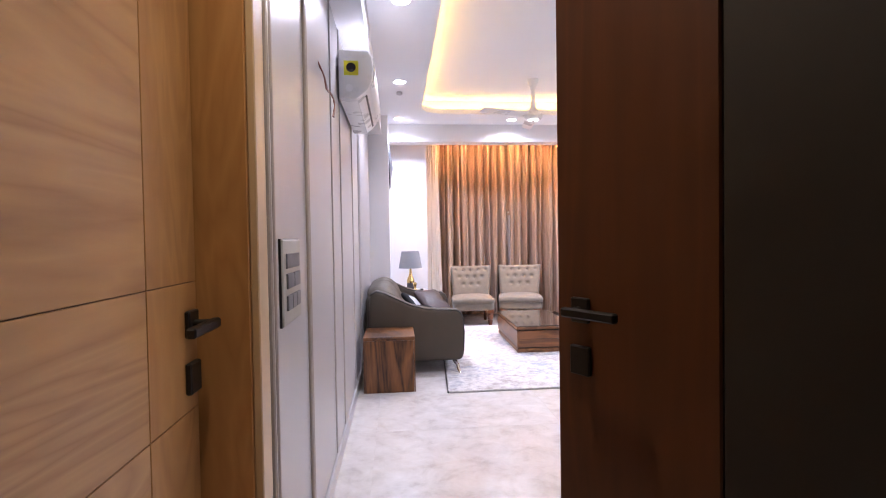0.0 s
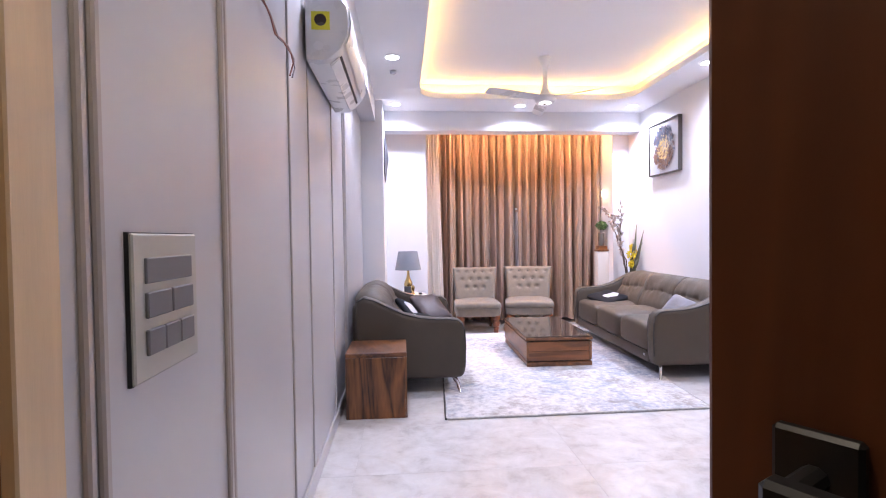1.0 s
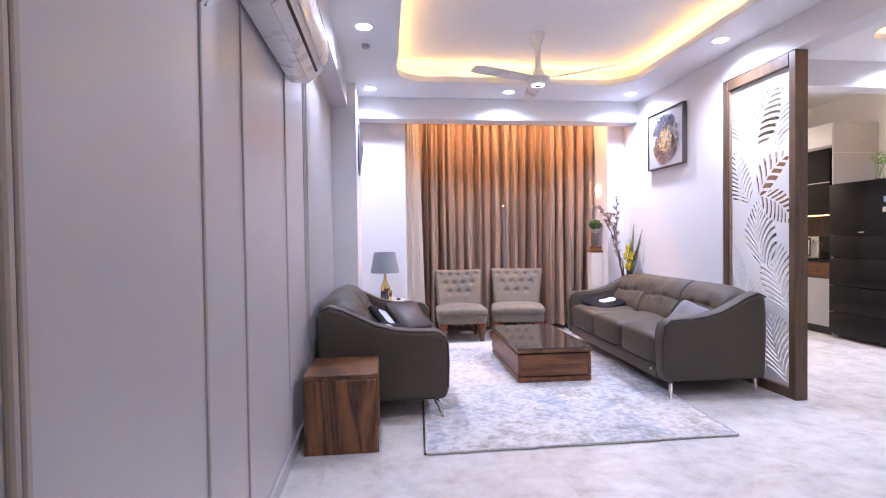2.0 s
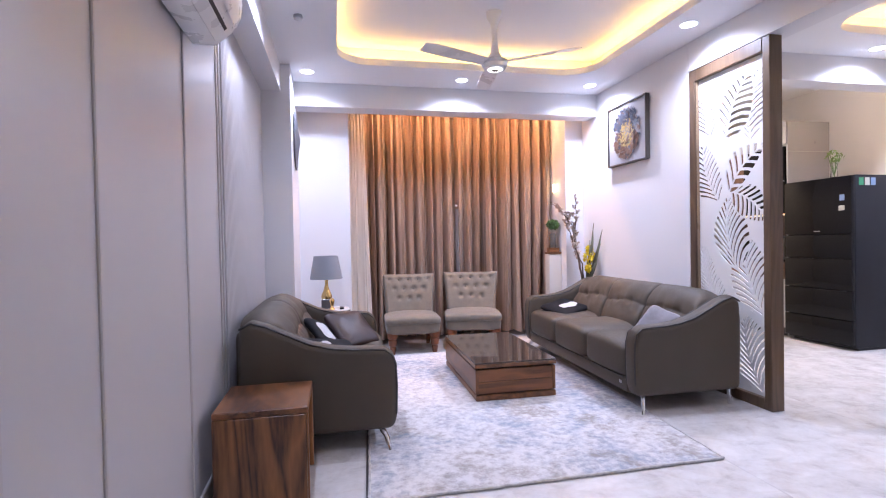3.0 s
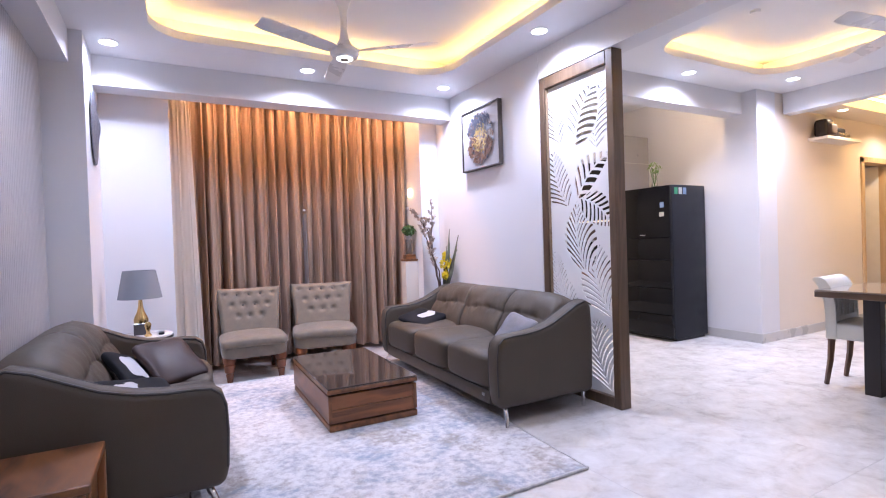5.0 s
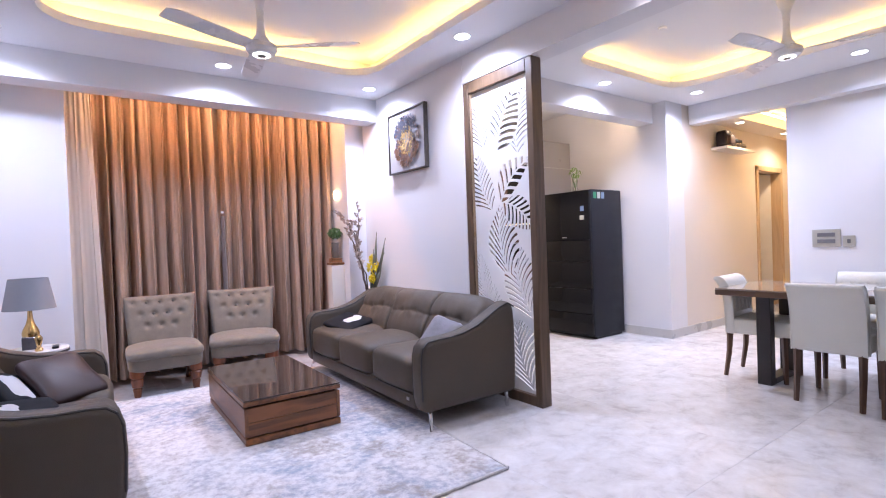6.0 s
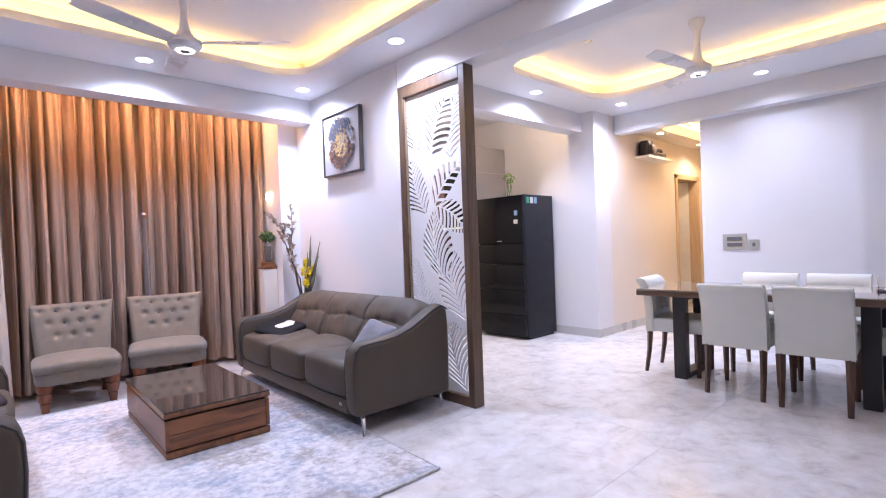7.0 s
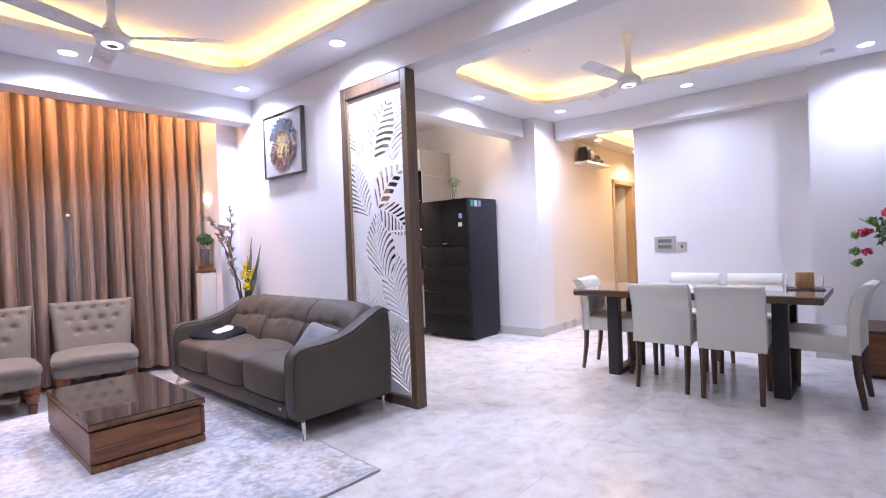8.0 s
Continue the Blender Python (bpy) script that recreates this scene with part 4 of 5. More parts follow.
# round lamp table and lamp
lt = thing("lamp_table", pose(0.50, 7.36, 0), "white marble round side table with a thin metal stem", "side table")
part("top", lathe(bmesh.new(), [(0.195, 0.53), (0.20, 0.535), (0.20, 0.548), (0.195, 0.55)], n=40), M_STONE, lt)
part("rim", lathe(bmesh.new(), [(0.197, 0.515), (0.203, 0.52), (0.203, 0.534), (0.197, 0.534)], n=40), M_BLACK, lt, "black metal rim")
part("stem", lathe(bmesh.new(), [(0.02, 0.02), (0.016, 0.2), (0.02, 0.515)], n=16), M_BLACK, lt)
part("foot", lathe(bmesh.new(), [(0.14, 0), (0.14, 0.012), (0.02, 0.025)], n=32), M_BLACK, lt)
tl = thing("table_lamp", pose(0.48, 7.40, 0.55), "table lamp with brass body and grey drum shade", "lamp")
part("block", B(-0.05, -0.05, 0, 0.05, 0.05, 0.09, 0.004), simple("smoked_lamp_block", (0.09, 0.085, 0.09), 0.2, var=0.3), tl, "grey stone block foot")
part("body", lathe(bmesh.new(), [(0.05, 0.09), (0.052, 0.115), (0.045, 0.14), (0.026, 0.18), (0.017, 0.22), (0.014, 0.27), (0.014, 0.30)], n=24), M_GOLD, tl)
b = bmesh.new()
for r0, r1 in ((0.155, 0.115), (0.152, 0.112)):
    ra = [b.verts.new((r0 * math.cos(k * math.pi / 20), r0 * math.sin(k * math.pi / 20), 0.285)) for k in range(40)]
    rb = [b.verts.new((r1 * math.cos(k * math.pi / 20), r1 * math.sin(k * math.pi / 20), 0.505)) for k in range(40)]
    for k in range(40):
        b.faces.new((ra[k], ra[(k + 1) % 40], rb[(k + 1) % 40], rb[k]))
part("shade", b, M_LAMPSHADE, tl, "tapered grey fabric shade")
solid("remote_control", B(0.60, 7.25, 0.551, 0.64, 7.36, 0.568, 0.005, 2), M_BLACK, "black remote control on the lamp table", "remote")
bm = lathe(bmesh.new(), [(0.022, 0), (0.026, 0.01), (0.012, 0.03), (0.02, 0.06), (0.024, 0.09), (0.014, 0.11)], n=16)
solid("brass_figurine", bm, M_GOLD, "small brass ornament on the lamp table", "ornament", m=pose(0.53, 7.24, 0.551))

# curtains


def curtain(x0, x1, y, z0, z1, folds, amp, mat, seed, label, flare=0.0):
    rnd = random.Random(seed)
    ph = [rnd.uniform(0, 6.28) for _ in range(8)]
    jit = [rnd.uniform(-0.55, 0.55) for _ in range(folds + 2)]
    am = [rnd.uniform(0.55, 1.4) for _ in range(folds + 2)]
    nx, nz = folds * 20, 40
    b = bmesh.new()
    G = []
    for i in range(nx + 1):
        u = i / nx
        f = u * folds
        k = int(f)
        loc = f - k
        j0 = jit[k] * (1 - loc) + jit[k + 1] * loc
        a = am[k] * (1 - loc) + am[k + 1] * loc
        row = []
        for j in range(nz + 1):
            v = j / nz
            z = z0 + (z1 - z0) * v
            drift = 0.9 * math.sin(2.6 * v + ph[k % 8]) * (1 - v) ** 0.7
            th = 2 * math.pi * (f + 0.5 * j0) + drift
            w = 0.65 * (1 - 2 * abs(math.sin(th / 2))) + 0.35 * math.cos(th)
            w2 = 0.18 * math.sin(2 * math.pi * 2.6 * f + ph[(k + 3) % 8] + 1.5 * v)
            s = amp * a * (w + w2) * (0.5 + 0.5 * (1 - v) ** 0.6) + 0.016 * math.sin(2 * math.pi * 3 * f + ph[k % 8]) * v ** 5 + 0.010 * noise.noise(Vector((u * folds * 1.2, z * 1.6, seed)))
            x = x0 + (x1 - x0) * (u + flare * (u - 0.5) * (1 - v)) + 0.012 * math.cos(2 * math.pi * f + ph[1])
            bow = 0.27 * abs((x - 1.98) / 1.17) ** 4
            row.append(b.verts.new((x, y + s - bow, z + (0.006 * math.sin(2 * math.pi * f) if j == 0 else 0))))
        G.append(row)
    for i in range(nx):
        for j in range(nz):
            b.faces.new((G[i][j], G[i + 1][j], G[i + 1][j + 1], G[i][j + 1]))
    r = bmesh.ops.solidify(b, geom=b.faces[:], thickness=0.003)
    c = thing("curtain", I(), label, "curtain", "window curtains")
    part("cloth", b, mat, c, smooth=80)
    for q in range(folds):
        xx = x0 + (x1 - x0) * (q + 0.5) / folds
        yy = y - 0.27 * abs((xx - 1.98) / 1.17) ** 4
        part("pleat", B(xx - 0.012, yy - amp * 1.0, z1 - 0.09, xx + 0.012, yy + amp * 0.5, z1 - 0.01, 0.006), mat, c)
    return c


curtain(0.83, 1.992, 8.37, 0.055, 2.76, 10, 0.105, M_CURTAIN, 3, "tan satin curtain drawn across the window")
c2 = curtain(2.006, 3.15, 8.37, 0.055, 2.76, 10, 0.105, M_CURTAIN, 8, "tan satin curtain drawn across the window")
curtain(0.70, 0.90, 8.22, 0.03, 2.76, 3, 0.022, M_SHEER, 5, "cream side curtain beside the bay wall", 0.7)
part("clip", B(1.985, 8.27, 1.588, 2.015, 8.30, 1.612, 0.005, 2), M_WHITE, c2, "small white clip holding the edges")
# strip of greyer cloth that paints the cool reflection below the clip
bm = bmesh.new()
rows = [[bm.verts.new((1.99 + 0.010 * k, 8.315 + 0.03 * math.sin(k * 1.4) + 0.012 * math.sin(j * 0.9), 0.07 + 0.149 * j)) for k in range(6)] for j in range(11)]
for r0, r1 in zip(rows, rows[1:]):
    for k in range(5):
        bm.faces.new((r0[k], r0[k + 1], r1[k + 1], r1[k]))
bmesh.ops.solidify(bm, geom=bm.faces[:], thickness=0.003)
part("cool_lit_edge", bm, M_COOLEDGE, c2, "grey strip for cool light reflected on the curtain edge", smooth=80)
rail = [(0.74 + 2.41 * k / 24, 8.37 - 0.27 * abs((0.74 + 2.41 * k / 24 - 1.98) / 1.17) ** 4, 2.80) for k in range(25)]
solid("curtain_rail", tube(bmesh.new(), rail, 0.04, 6), M_WHITE, "white curved curtain rail on the bay ceiling", "curtain rail")

# bay cabinet with plant, and round wall light
bc = thing("bay_cabinet", pose(3.085, 7.94, 0), "narrow white cabinet with a wooden top in the bay", "cabinet")
part("body", B(-0.075, -0.06, 0, 0.078, 0.06, 1.0, 0.004), M_CREAM, bc)
part("top", B(-0.08, -0.065, 1.0, 0.078, 0.06, 1.025, 0.003), M_ROSE_Y, bc, "brown wooden top")
vp = thing("potted_plant", pose(3.085, 7.935, 1.025), "small round green plant in a glass holder", "plant")
part("tray", B(-0.06, -0.045, 0, 0.06, 0.045, 0.05, 0.004), M_ROSE_X, vp, "wooden tray")
part("pot", lathe(bmesh.new(), [(0.03, 0.05), (0.036, 0.06), (0.04, 0.22), (0.036, 0.22)], n=20), simple("smoky_pot", (0.16, 0.14, 0.12), 0.12, var=0.2), vp, "smoky glass holder")


def leaf_ball(c, r, n, size, seed, squash=0.8):
    rnd = random.Random(seed)
    bm = bmesh.new()
    for _ in range(n):
        d = Vector((rnd.gauss(0, 1), rnd.gauss(0, 1), rnd.gauss(0, 1))).normalized() * r * rnd.uniform(0.6, 1.05)
        d.z *= squash
        p = Vector(c) + d
        a = Vector((rnd.gauss(0, 1), rnd.gauss(0, 1), rnd.gauss(0, 1))).normalized() * size
        nn = Vector((rnd.gauss(0, 1), rnd.gauss(0, 1), rnd.gauss(0, 1)))
        s = a.cross(nn).normalized() * size * 0.42
        vs = [bm.verts.new(p - a), bm.verts.new(p + s), bm.verts.new(p + a), bm.verts.new(p - s)]
        bm.faces.new((vs[0], vs[1], vs[2]))
        bm.faces.new((vs[0], vs[2], vs[3]))
    return bm


part("foliage", leaf_ball((0, 0, 0.32), 0.075, 420, 0.017, 4), M_LEAF, vp)
wl = thing("wall_light", pose(3.165, 8.0, 1.78), "small round warm wall light in the bay", "lamp")
part("plate", B(-0.02, -0.03, -0.03, 0, 0.03, 0.03, 0.004), M_WHITE, wl)
part("globe", puff(bmesh.new(), 0.03, 0.10, 0.10, Matrix.Translation((-0.022, 0.0, 0)), 1, 1, 28, 14), M_GLOBE, wl, "glowing warm globe")

# tall vase with dry branches behind the long sofa
vb = thing("branch_vase", pose(3.28, 7.52, 0), "tall vase with dry branches and yellow flowers by the wall", "flower vase")
part("vase", lathe(bmesh.new(), [(0.07, 0), (0.085, 0.05), (0.09, 0.3), (0.06, 0.5), (0.05, 0.58), (0.06, 0.62)], n=24), M_VASE, vb)
rnd = random.Random(12)
bends = [[(0, 0, 0.55), (-0.07, 0.0, 0.85), (-0.11, 0.02, 1.1), (-0.15, 0.02, 1.33), (-0.27, 0.05, 1.50), (-0.36, 0.05, 1.56)],
         [(0, 0, 0.55), (-0.05, 0.02, 0.85), (-0.10, 0.03, 1.10), (-0.11, 0.0, 1.30), (-0.10, 0.0, 1.45), (-0.12, 0.0, 1.64)],
         [(0, 0, 0.55), (-0.06, -0.03, 0.9), (-0.17, -0.04, 1.15), (-0.22, -0.02, 1.32), (-0.22, -0.02, 1.44)]]
for bd in bends:
    pts = []
    for a, b_ in zip(bd, bd[1:]):
        for k in range(5):
            pts.append(Vector(a).lerp(Vector(b_), k / 5) + Vector((rnd.gauss(0, 0.004), rnd.gauss(0, 0.004), 0)))
    pts.append(Vector(bd[-1]))
    br = part("branch", tube(bmesh.new(), pts, 0.008, 7, 0.003), M_STEM, vb)
    for k, p in enumerate(pts[7:]):
        if rnd.random() < 0.92:
            bm = bmesh.new()
            big = 0.038 if k < 14 else 0.025
            c = p + Vector((rnd.uniform(-0.03, 0.03), rnd.uniform(-0.03, 0.03), rnd.uniform(0, 0.03)))
            for q in range(7):
                a = rnd.uniform(0, 6.28)
                d = Vector((math.cos(a), math.sin(a), rnd.uniform(0.2, 1.2))).normalized() * big
                s = d.cross(Vector((0, 0, 1))).normalized() * big * 0.5
                vs = [bm.verts.new(c), bm.verts.new(c + d * 0.6 + s), bm.verts.new(c + d * 1.3), bm.verts.new(c + d * 0.6 - s)]
                bm.faces.new(vs)
            puff(bm, big * 0.8, big * 0.8, big * 1.2, Matrix.Translation(c), 1, 1, 8, 6)
            part("dry_bloom", bm, M_BUD, br)
for k, (dx, dy, h, curl) in enumerate(((0.03, -0.16, 1.34, 0.05), (0.05, -0.26, 1.12, 0.09), (0.0, -0.12, 1.16, -0.05), (0.05, -0.30, 1.27, -0.04))):
    bm = bmesh.new()
    prev = None
    for j in range(15):
        v = j / 14
        w = 0.021 * math.sin(math.pi * min(1, 0.12 + v * 0.9)) + 0.0015
        sway = curl * math.sin(2.6 * math.pi * v + k)
        c = Vector((dx * v + sway * 0.3, dy * v + sway * v, 0.55 + (h - 0.55) * v))
        row = [bm.verts.new(c + Vector((-w, 0.006, 0))), bm.verts.new(c + Vector((0, -0.004, 0))), bm.verts.new(c + Vector((w, 0.006, 0)))]
        if prev:
            bm.faces.new((prev[0], prev[1], row[1], row[0]))
            bm.faces.new((prev[1], prev[2], row[2], row[1]))
        prev = row
    part("blade_leaf", bm, M_BLADE, vb, "long twisted green blade")
for c, r in (((0.0, -0.09, 0.97), 0.07), ((-0.02, -0.11, 0.85), 0.04), ((0.01, -0.07, 1.06), 0.035)):
    part("yellow_flower", leaf_ball(c, r, 140, 0.022, 7, 1.0), M_YELLOW, vb, "yellow blossom")

# framed picture
pc = thing("framed_picture", pose(3.376, 6.795, 2.188, 0, 0, 0), "framed collage of slate, brown and gold petals", "picture")
w, h, fw = 0.325, 0.295, 0.014
part("backing", B(-0.03, -w + fw, -h + fw, -0.012, w - fw, h - fw), M_PAPER, pc, "pale backing board")
for a in (-1, 1):
    part("frame_side", B(-0.045, a * w - (fw if a > 0 else 0), -h, 0, a * w + (fw if a < 0 else 0), h, 0.003), M_FRAME, pc)
    part("frame_rail", B(-0.045, -w + fw, a * h - (fw if a > 0 else 0), 0, w - fw, a * h + (fw if a < 0 else 0), 0.003), M_FRAME, pc)
rnd = random.Random(5)
for mat, n, r0, r1, sz, nm in ((M_ARTBLUE, 170, 0.09, 0.23, 0.030, "slate_petals"), (M_ARTBROWN, 190, 0.06, 0.225, 0.028, "brown_petals"), (M_ARTGOLD, 200, 0.0, 0.13, 0.017, "gold_petals")):
    bm = bmesh.new()
    for _ in range(n):
        r = math.sqrt(rnd.uniform(r0 ** 2, r1 ** 2))
        a = rnd.uniform(0, 6.28)
        if nm == "slate_petals" and rnd.random() < 0.75:
            a = rnd.uniform(0.3, 2.8)
        if nm == "brown_petals" and rnd.random() < 0.6:
            a = rnd.uniform(3.0, 6.4)
        cy, cz = r * math.cos(a) * 1.0, r * math.sin(a) * 1.05
        t = a + rnd.uniform(-1.4, 1.4)
        d, s = Vector((-0.2, math.cos(t), math.sin(t))) * sz, Vector((-0.1, -math.sin(t), math.cos(t))) * sz * 0.5
        c = Vector((-0.034 - rnd.uniform(0, 0.006), cy, cz))
        vs = [bm.verts.new(c - d), bm.verts.new(c + s), bm.verts.new(c + d), bm.verts.new(c - s)]
        bm.faces.new(vs)
    o = part(nm, bm, mat, pc)
    o["kind"] = "stuff"
# oval plaque on the column
ov = thing("wall_plaque", pose(0.222, 7.34, 2.15), "dark oval textured plaque on the column", "wall decor")
b = bmesh.new()
for k in range(5):
    f = 1 - k * 0.18
    puff(b, 0.03 + 0.012 * k, 0.36 * f, 0.56 * f, Matrix.Translation((0.01, 0, 0)), 0.8, 1, 40, 16)
part("disc", b, M_OVAL, ov, smooth=60)

# air conditioner
acu = thing("air_conditioner", pose(-0.016, 3.79, 2.057), "white wall split air conditioner with film on its flap", "air conditioner")
PR = [(0, 0), (0.10, 0.0), (0.165, 0.055), (0.195, 0.11), (0.205, 0.18), (0.195, 0.25), (0.17, 0.285), (0, 0.29)]
part("body", extrude_profile(bmesh.new(), PR, 1.0, I(), 0.008, 2), M_WHITE, acu, smooth=40)
part("outlet", extrude_profile(bmesh.new(), [(0.1085, 0.003), (0.1605, 0.047), (0.156, 0.052), (0.104, 0.008)], 0.84, Matrix.Translation((0, 0.08, 0)), 0), M_BLACK, acu, "dark air outlet")
part("flap", extrude_profile(bmesh.new(), [(0.108, -0.003), (0.151, 0.033), (0.146, 0.041), (0.102, 0.005)], 0.88, Matrix.Translation((0, 0.06, 0)), 0.002, 1), M_WHITE, acu, "closed louvre flap")
part("front_cover", extrude_profile(bmesh.new(), [(0.185, 0.075), (0.206, 0.12), (0.214, 0.18), (0.204, 0.25), (0.196, 0.25), (0.206, 0.18), (0.197, 0.12)], 0.97, Matrix.Translation((0, 0.015, 0)), 0), M_WHITE, acu, "glossy front cover")
part("rating_sticker", B(0.03, -0.003, 0.14, 0.115, -0.001, 0.225), M_STICKER, acu, "yellow rating sticker")
b = lathe(bmesh.new(), [(0.028, 0), (0.028, 0.002)], n=24)
part("sticker_dial", b, M_VASE, acu, "dark round dial").matrix_local = pose(0.072, -0.004, 0.185, 90, 0, 0)
b = lathe(bmesh.new(), [(0.022, 0), (0.022, 0.0015)], n=24)
part("cap", b, M_CEIL, acu, "round cap").matrix_local = pose(0.06, -0.002, 0.065, 90, 0, 0)
solid("wall_cable", tube(bmesh.new(), [(-0.032, 3.08, 2.03), (-0.014, 3.10, 1.99), (-0.012, 3.15, 1.975), (-0.014, 3.21, 1.945), (-0.008, 3.30, 1.955), (-0.006, 3.43, 1.955), (-0.006, 3.47, 1.93), (-0.010, 3.42, 1.865)], 0.0035, 6), M_WIRE, "loose reddish wire on the wall", "cable")
solid("wall_cable", tube(bmesh.new(), [(-0.032, 3.09, 2.02), (-0.012, 3.13, 1.985), (-0.010, 3.19, 1.96), (-0.012, 3.25, 1.945), (-0.006, 3.37, 1.965), (-0.008, 3.49, 1.955), (-0.010, 3.51, 1.92), (-0.010, 3.46, 1.87)], 0.0035, 6), M_WIREGREY, "loose grey wire on the wall", "cable")

# switch plate beside the entrance
sw = thing("switch_plate", pose(-0.031, 2.366, 1.103), "champagne switch plate with grey rockers", "switch plate")
part("plate", B(0, -0.126, -0.127, 0.014, 0.126, 0.127, 0.003), M_SWITCH, sw)
part("backplate", B(0, -0.128, -0.129, 0.008, 0.128, 0.129), M_BLACK, sw, "dark back edge")
part("display", B(0.012, -0.09, 0.04, 0.018, 0.095, 0.085, 0.002), M_SWITCHGREY, sw, "grey panel")
for k in range(2):
    part("rocker", B(0.012, -0.09 + k * 0.095, -0.02, 0.02, 0.0 + k * 0.095, 0.025, 0.002), M_SWITCHGREY, sw)
for k in range(3):
    part("rocker", B(0.012, -0.09 + k * 0.063, -0.085, 0.02, -0.03 + k * 0.063, -0.04, 0.002), M_SWITCHGREY, sw)


def fan(m, turn, label):
    f = thing("ceiling_fan", m, label, "ceiling fan", "ceiling fans")
    part("canopy", lathe(bmesh.new(), [(0.03, -0.09), (0.05, -0.05), (0.06, -0.02), (0.062, 0)], n=24), M_WHITE, f)
    part("rod", lathe(bmesh.new(), [(0.034, -0.31), (0.024, -0.25), (0.021, -0.19), (0.026, -0.12), (0.038, -0.06), (0.045, -0.03)], n=20), M_WHITE, f)
    part("yoke", lathe(bmesh.new(), [(0.055, -0.36), (0.05, -0.33), (0.028, -0.30), (0.018, -0.26)], n=24), M_WHITE, f)
    part("motor", lathe(bmesh.new(), [(0.05, -0.435), (0.085, -0.425), (0.10, -0.40), (0.098, -0.375), (0.07, -0.355)], n=32), M_WHITE, f)
    part("light_ring", lathe(bmesh.new(), [(0.048, -0.441), (0.055, -0.438), (0.055, -0.434)], n=32), M_FANLIGHT, f, "lit white ring")
    part("hub_cap", lathe(bmesh.new(), [(0.024, -0.446), (0.03, -0.443), (0.03, -0.44)], n=24), M_BEIGE, f)
    for k in range(3):
        bm = bmesh.new()
        prev = None
        for j in range(9):
            v = j / 8
            r = 0.09 + 0.56 * v
            wd = 0.044 + 0.014 * min(v * 3, 1) - (0.016 if j == 8 else 0)
            row = [bm.verts.new((r, -wd, -0.388 - 0.012)), bm.verts.new((r, wd, -0.388 + 0.012)), bm.verts.new((r, wd, -0.384 + 0.012)), bm.verts.new((r, -wd, -0.384 - 0.012))]
            if prev:
                for q in range(4):
                    bm.faces.new((prev[q], prev[(q + 1) % 4], row[(q + 1) % 4], row[q]))
            else:
                bm.faces.new(row)
            prev = row
        bm.faces.new(list(reversed(prev)))
        part("blade", bm, M_WHITE, f).matrix_local = Matrix.Rotation(radians(turn + 120 * k), 4, "Z")
    return f


fan(pose(1.80, 6.11, 2.92), -38, "white three-blade ceiling fan with a lit hub")
fan(pose(5.08, 4.22, 2.92), -68, "white three-blade ceiling fan with a lit hub")

for sx, sy, share in SPOTS:
    d = thing("downlight", pose(sx, sy, CEIL), "round recessed white downlight, lit", "downlight", "recessed downlights")
    part("ring", lathe(bmesh.new(), [(0.058, -0.006), (0.064, -0.005), (0.066, -0.0005), (0.05, -0.0005)], n=28), M_WHITE, d)
    part("lens", lathe(bmesh.new(), [(0.056, -0.0075), (0.056, -0.004)], n=28), M_DISC, d, "bright lens")
for sx in (7.6, 9.0):
    d = thing("downlight", pose(sx, 5.62, 2.58), "round warm recessed downlight, lit", "downlight", "recessed downlights")
    part("lens", lathe(bmesh.new(), [(0.04, -0.006), (0.045, -0.001)], n=24), M_HALLDISC, d, "warm lens")
solid("ceiling_sensor", lathe(bmesh.new(), [(0.02, -0.03), (0.028, -0.026), (0.032, -0.012), (0.03, 0)], n=20), M_STEEL, "small ceiling sprinkler head", "sensor", m=pose(0.36, 5.97, CEIL))
solid("ceiling_sensor", lathe(bmesh.new(), [(0.045, -0.03), (0.05, -0.024), (0.05, 0)], n=24), M_WHITE, "round white smoke detector", "sensor", m=pose(6.25, 2.95, CEIL))
solid("ceiling_sensor", lathe(bmesh.new(), [(0.03, -0.02), (0.035, -0.014), (0.035, 0)], n=20), M_WHITE, "round white ceiling sensor", "sensor", m=pose(4.75, 5.0, 2.92))

# ---- dining room ----
dt = thing("dining_table", pose(5.34, 3.825, 0), "wooden dining table with a glass top and dark loop legs", "dining table")
part("tabletop", B(-0.42, -0.895, 0.70, 0.42, 0.895, 0.745, 0.004), M_TABLEWOOD, dt)
part("glass_sheet", B(-0.417, -0.892, 0.747, 0.417, 0.892, 0.755, 0.002), M_DININGGLASS, dt, "reflective glass sheet")
for yy in (0.60, -0.63):
    bm = B(-0.28, yy - 0.05, 0.0, -0.20, yy + 0.05, 0.70, 0.003)
    box(bm, 0.16, yy - 0.05, 0.0, 0.24, yy + 0.05, 0.70, 0.003)
    box(bm, -0.198, yy - 0.05, 0.0, 0.158, yy + 0.05, 0.045, 0.003)
    box(bm, -0.198, yy - 0.05, 0.655, 0.158, yy + 0.05, 0.70, 0.003)
    part("leg_frame", bm, simple("dark_table_leg", (0.022, 0.018, 0.018), 0.45, var=0.2), dt, "dark loop leg")


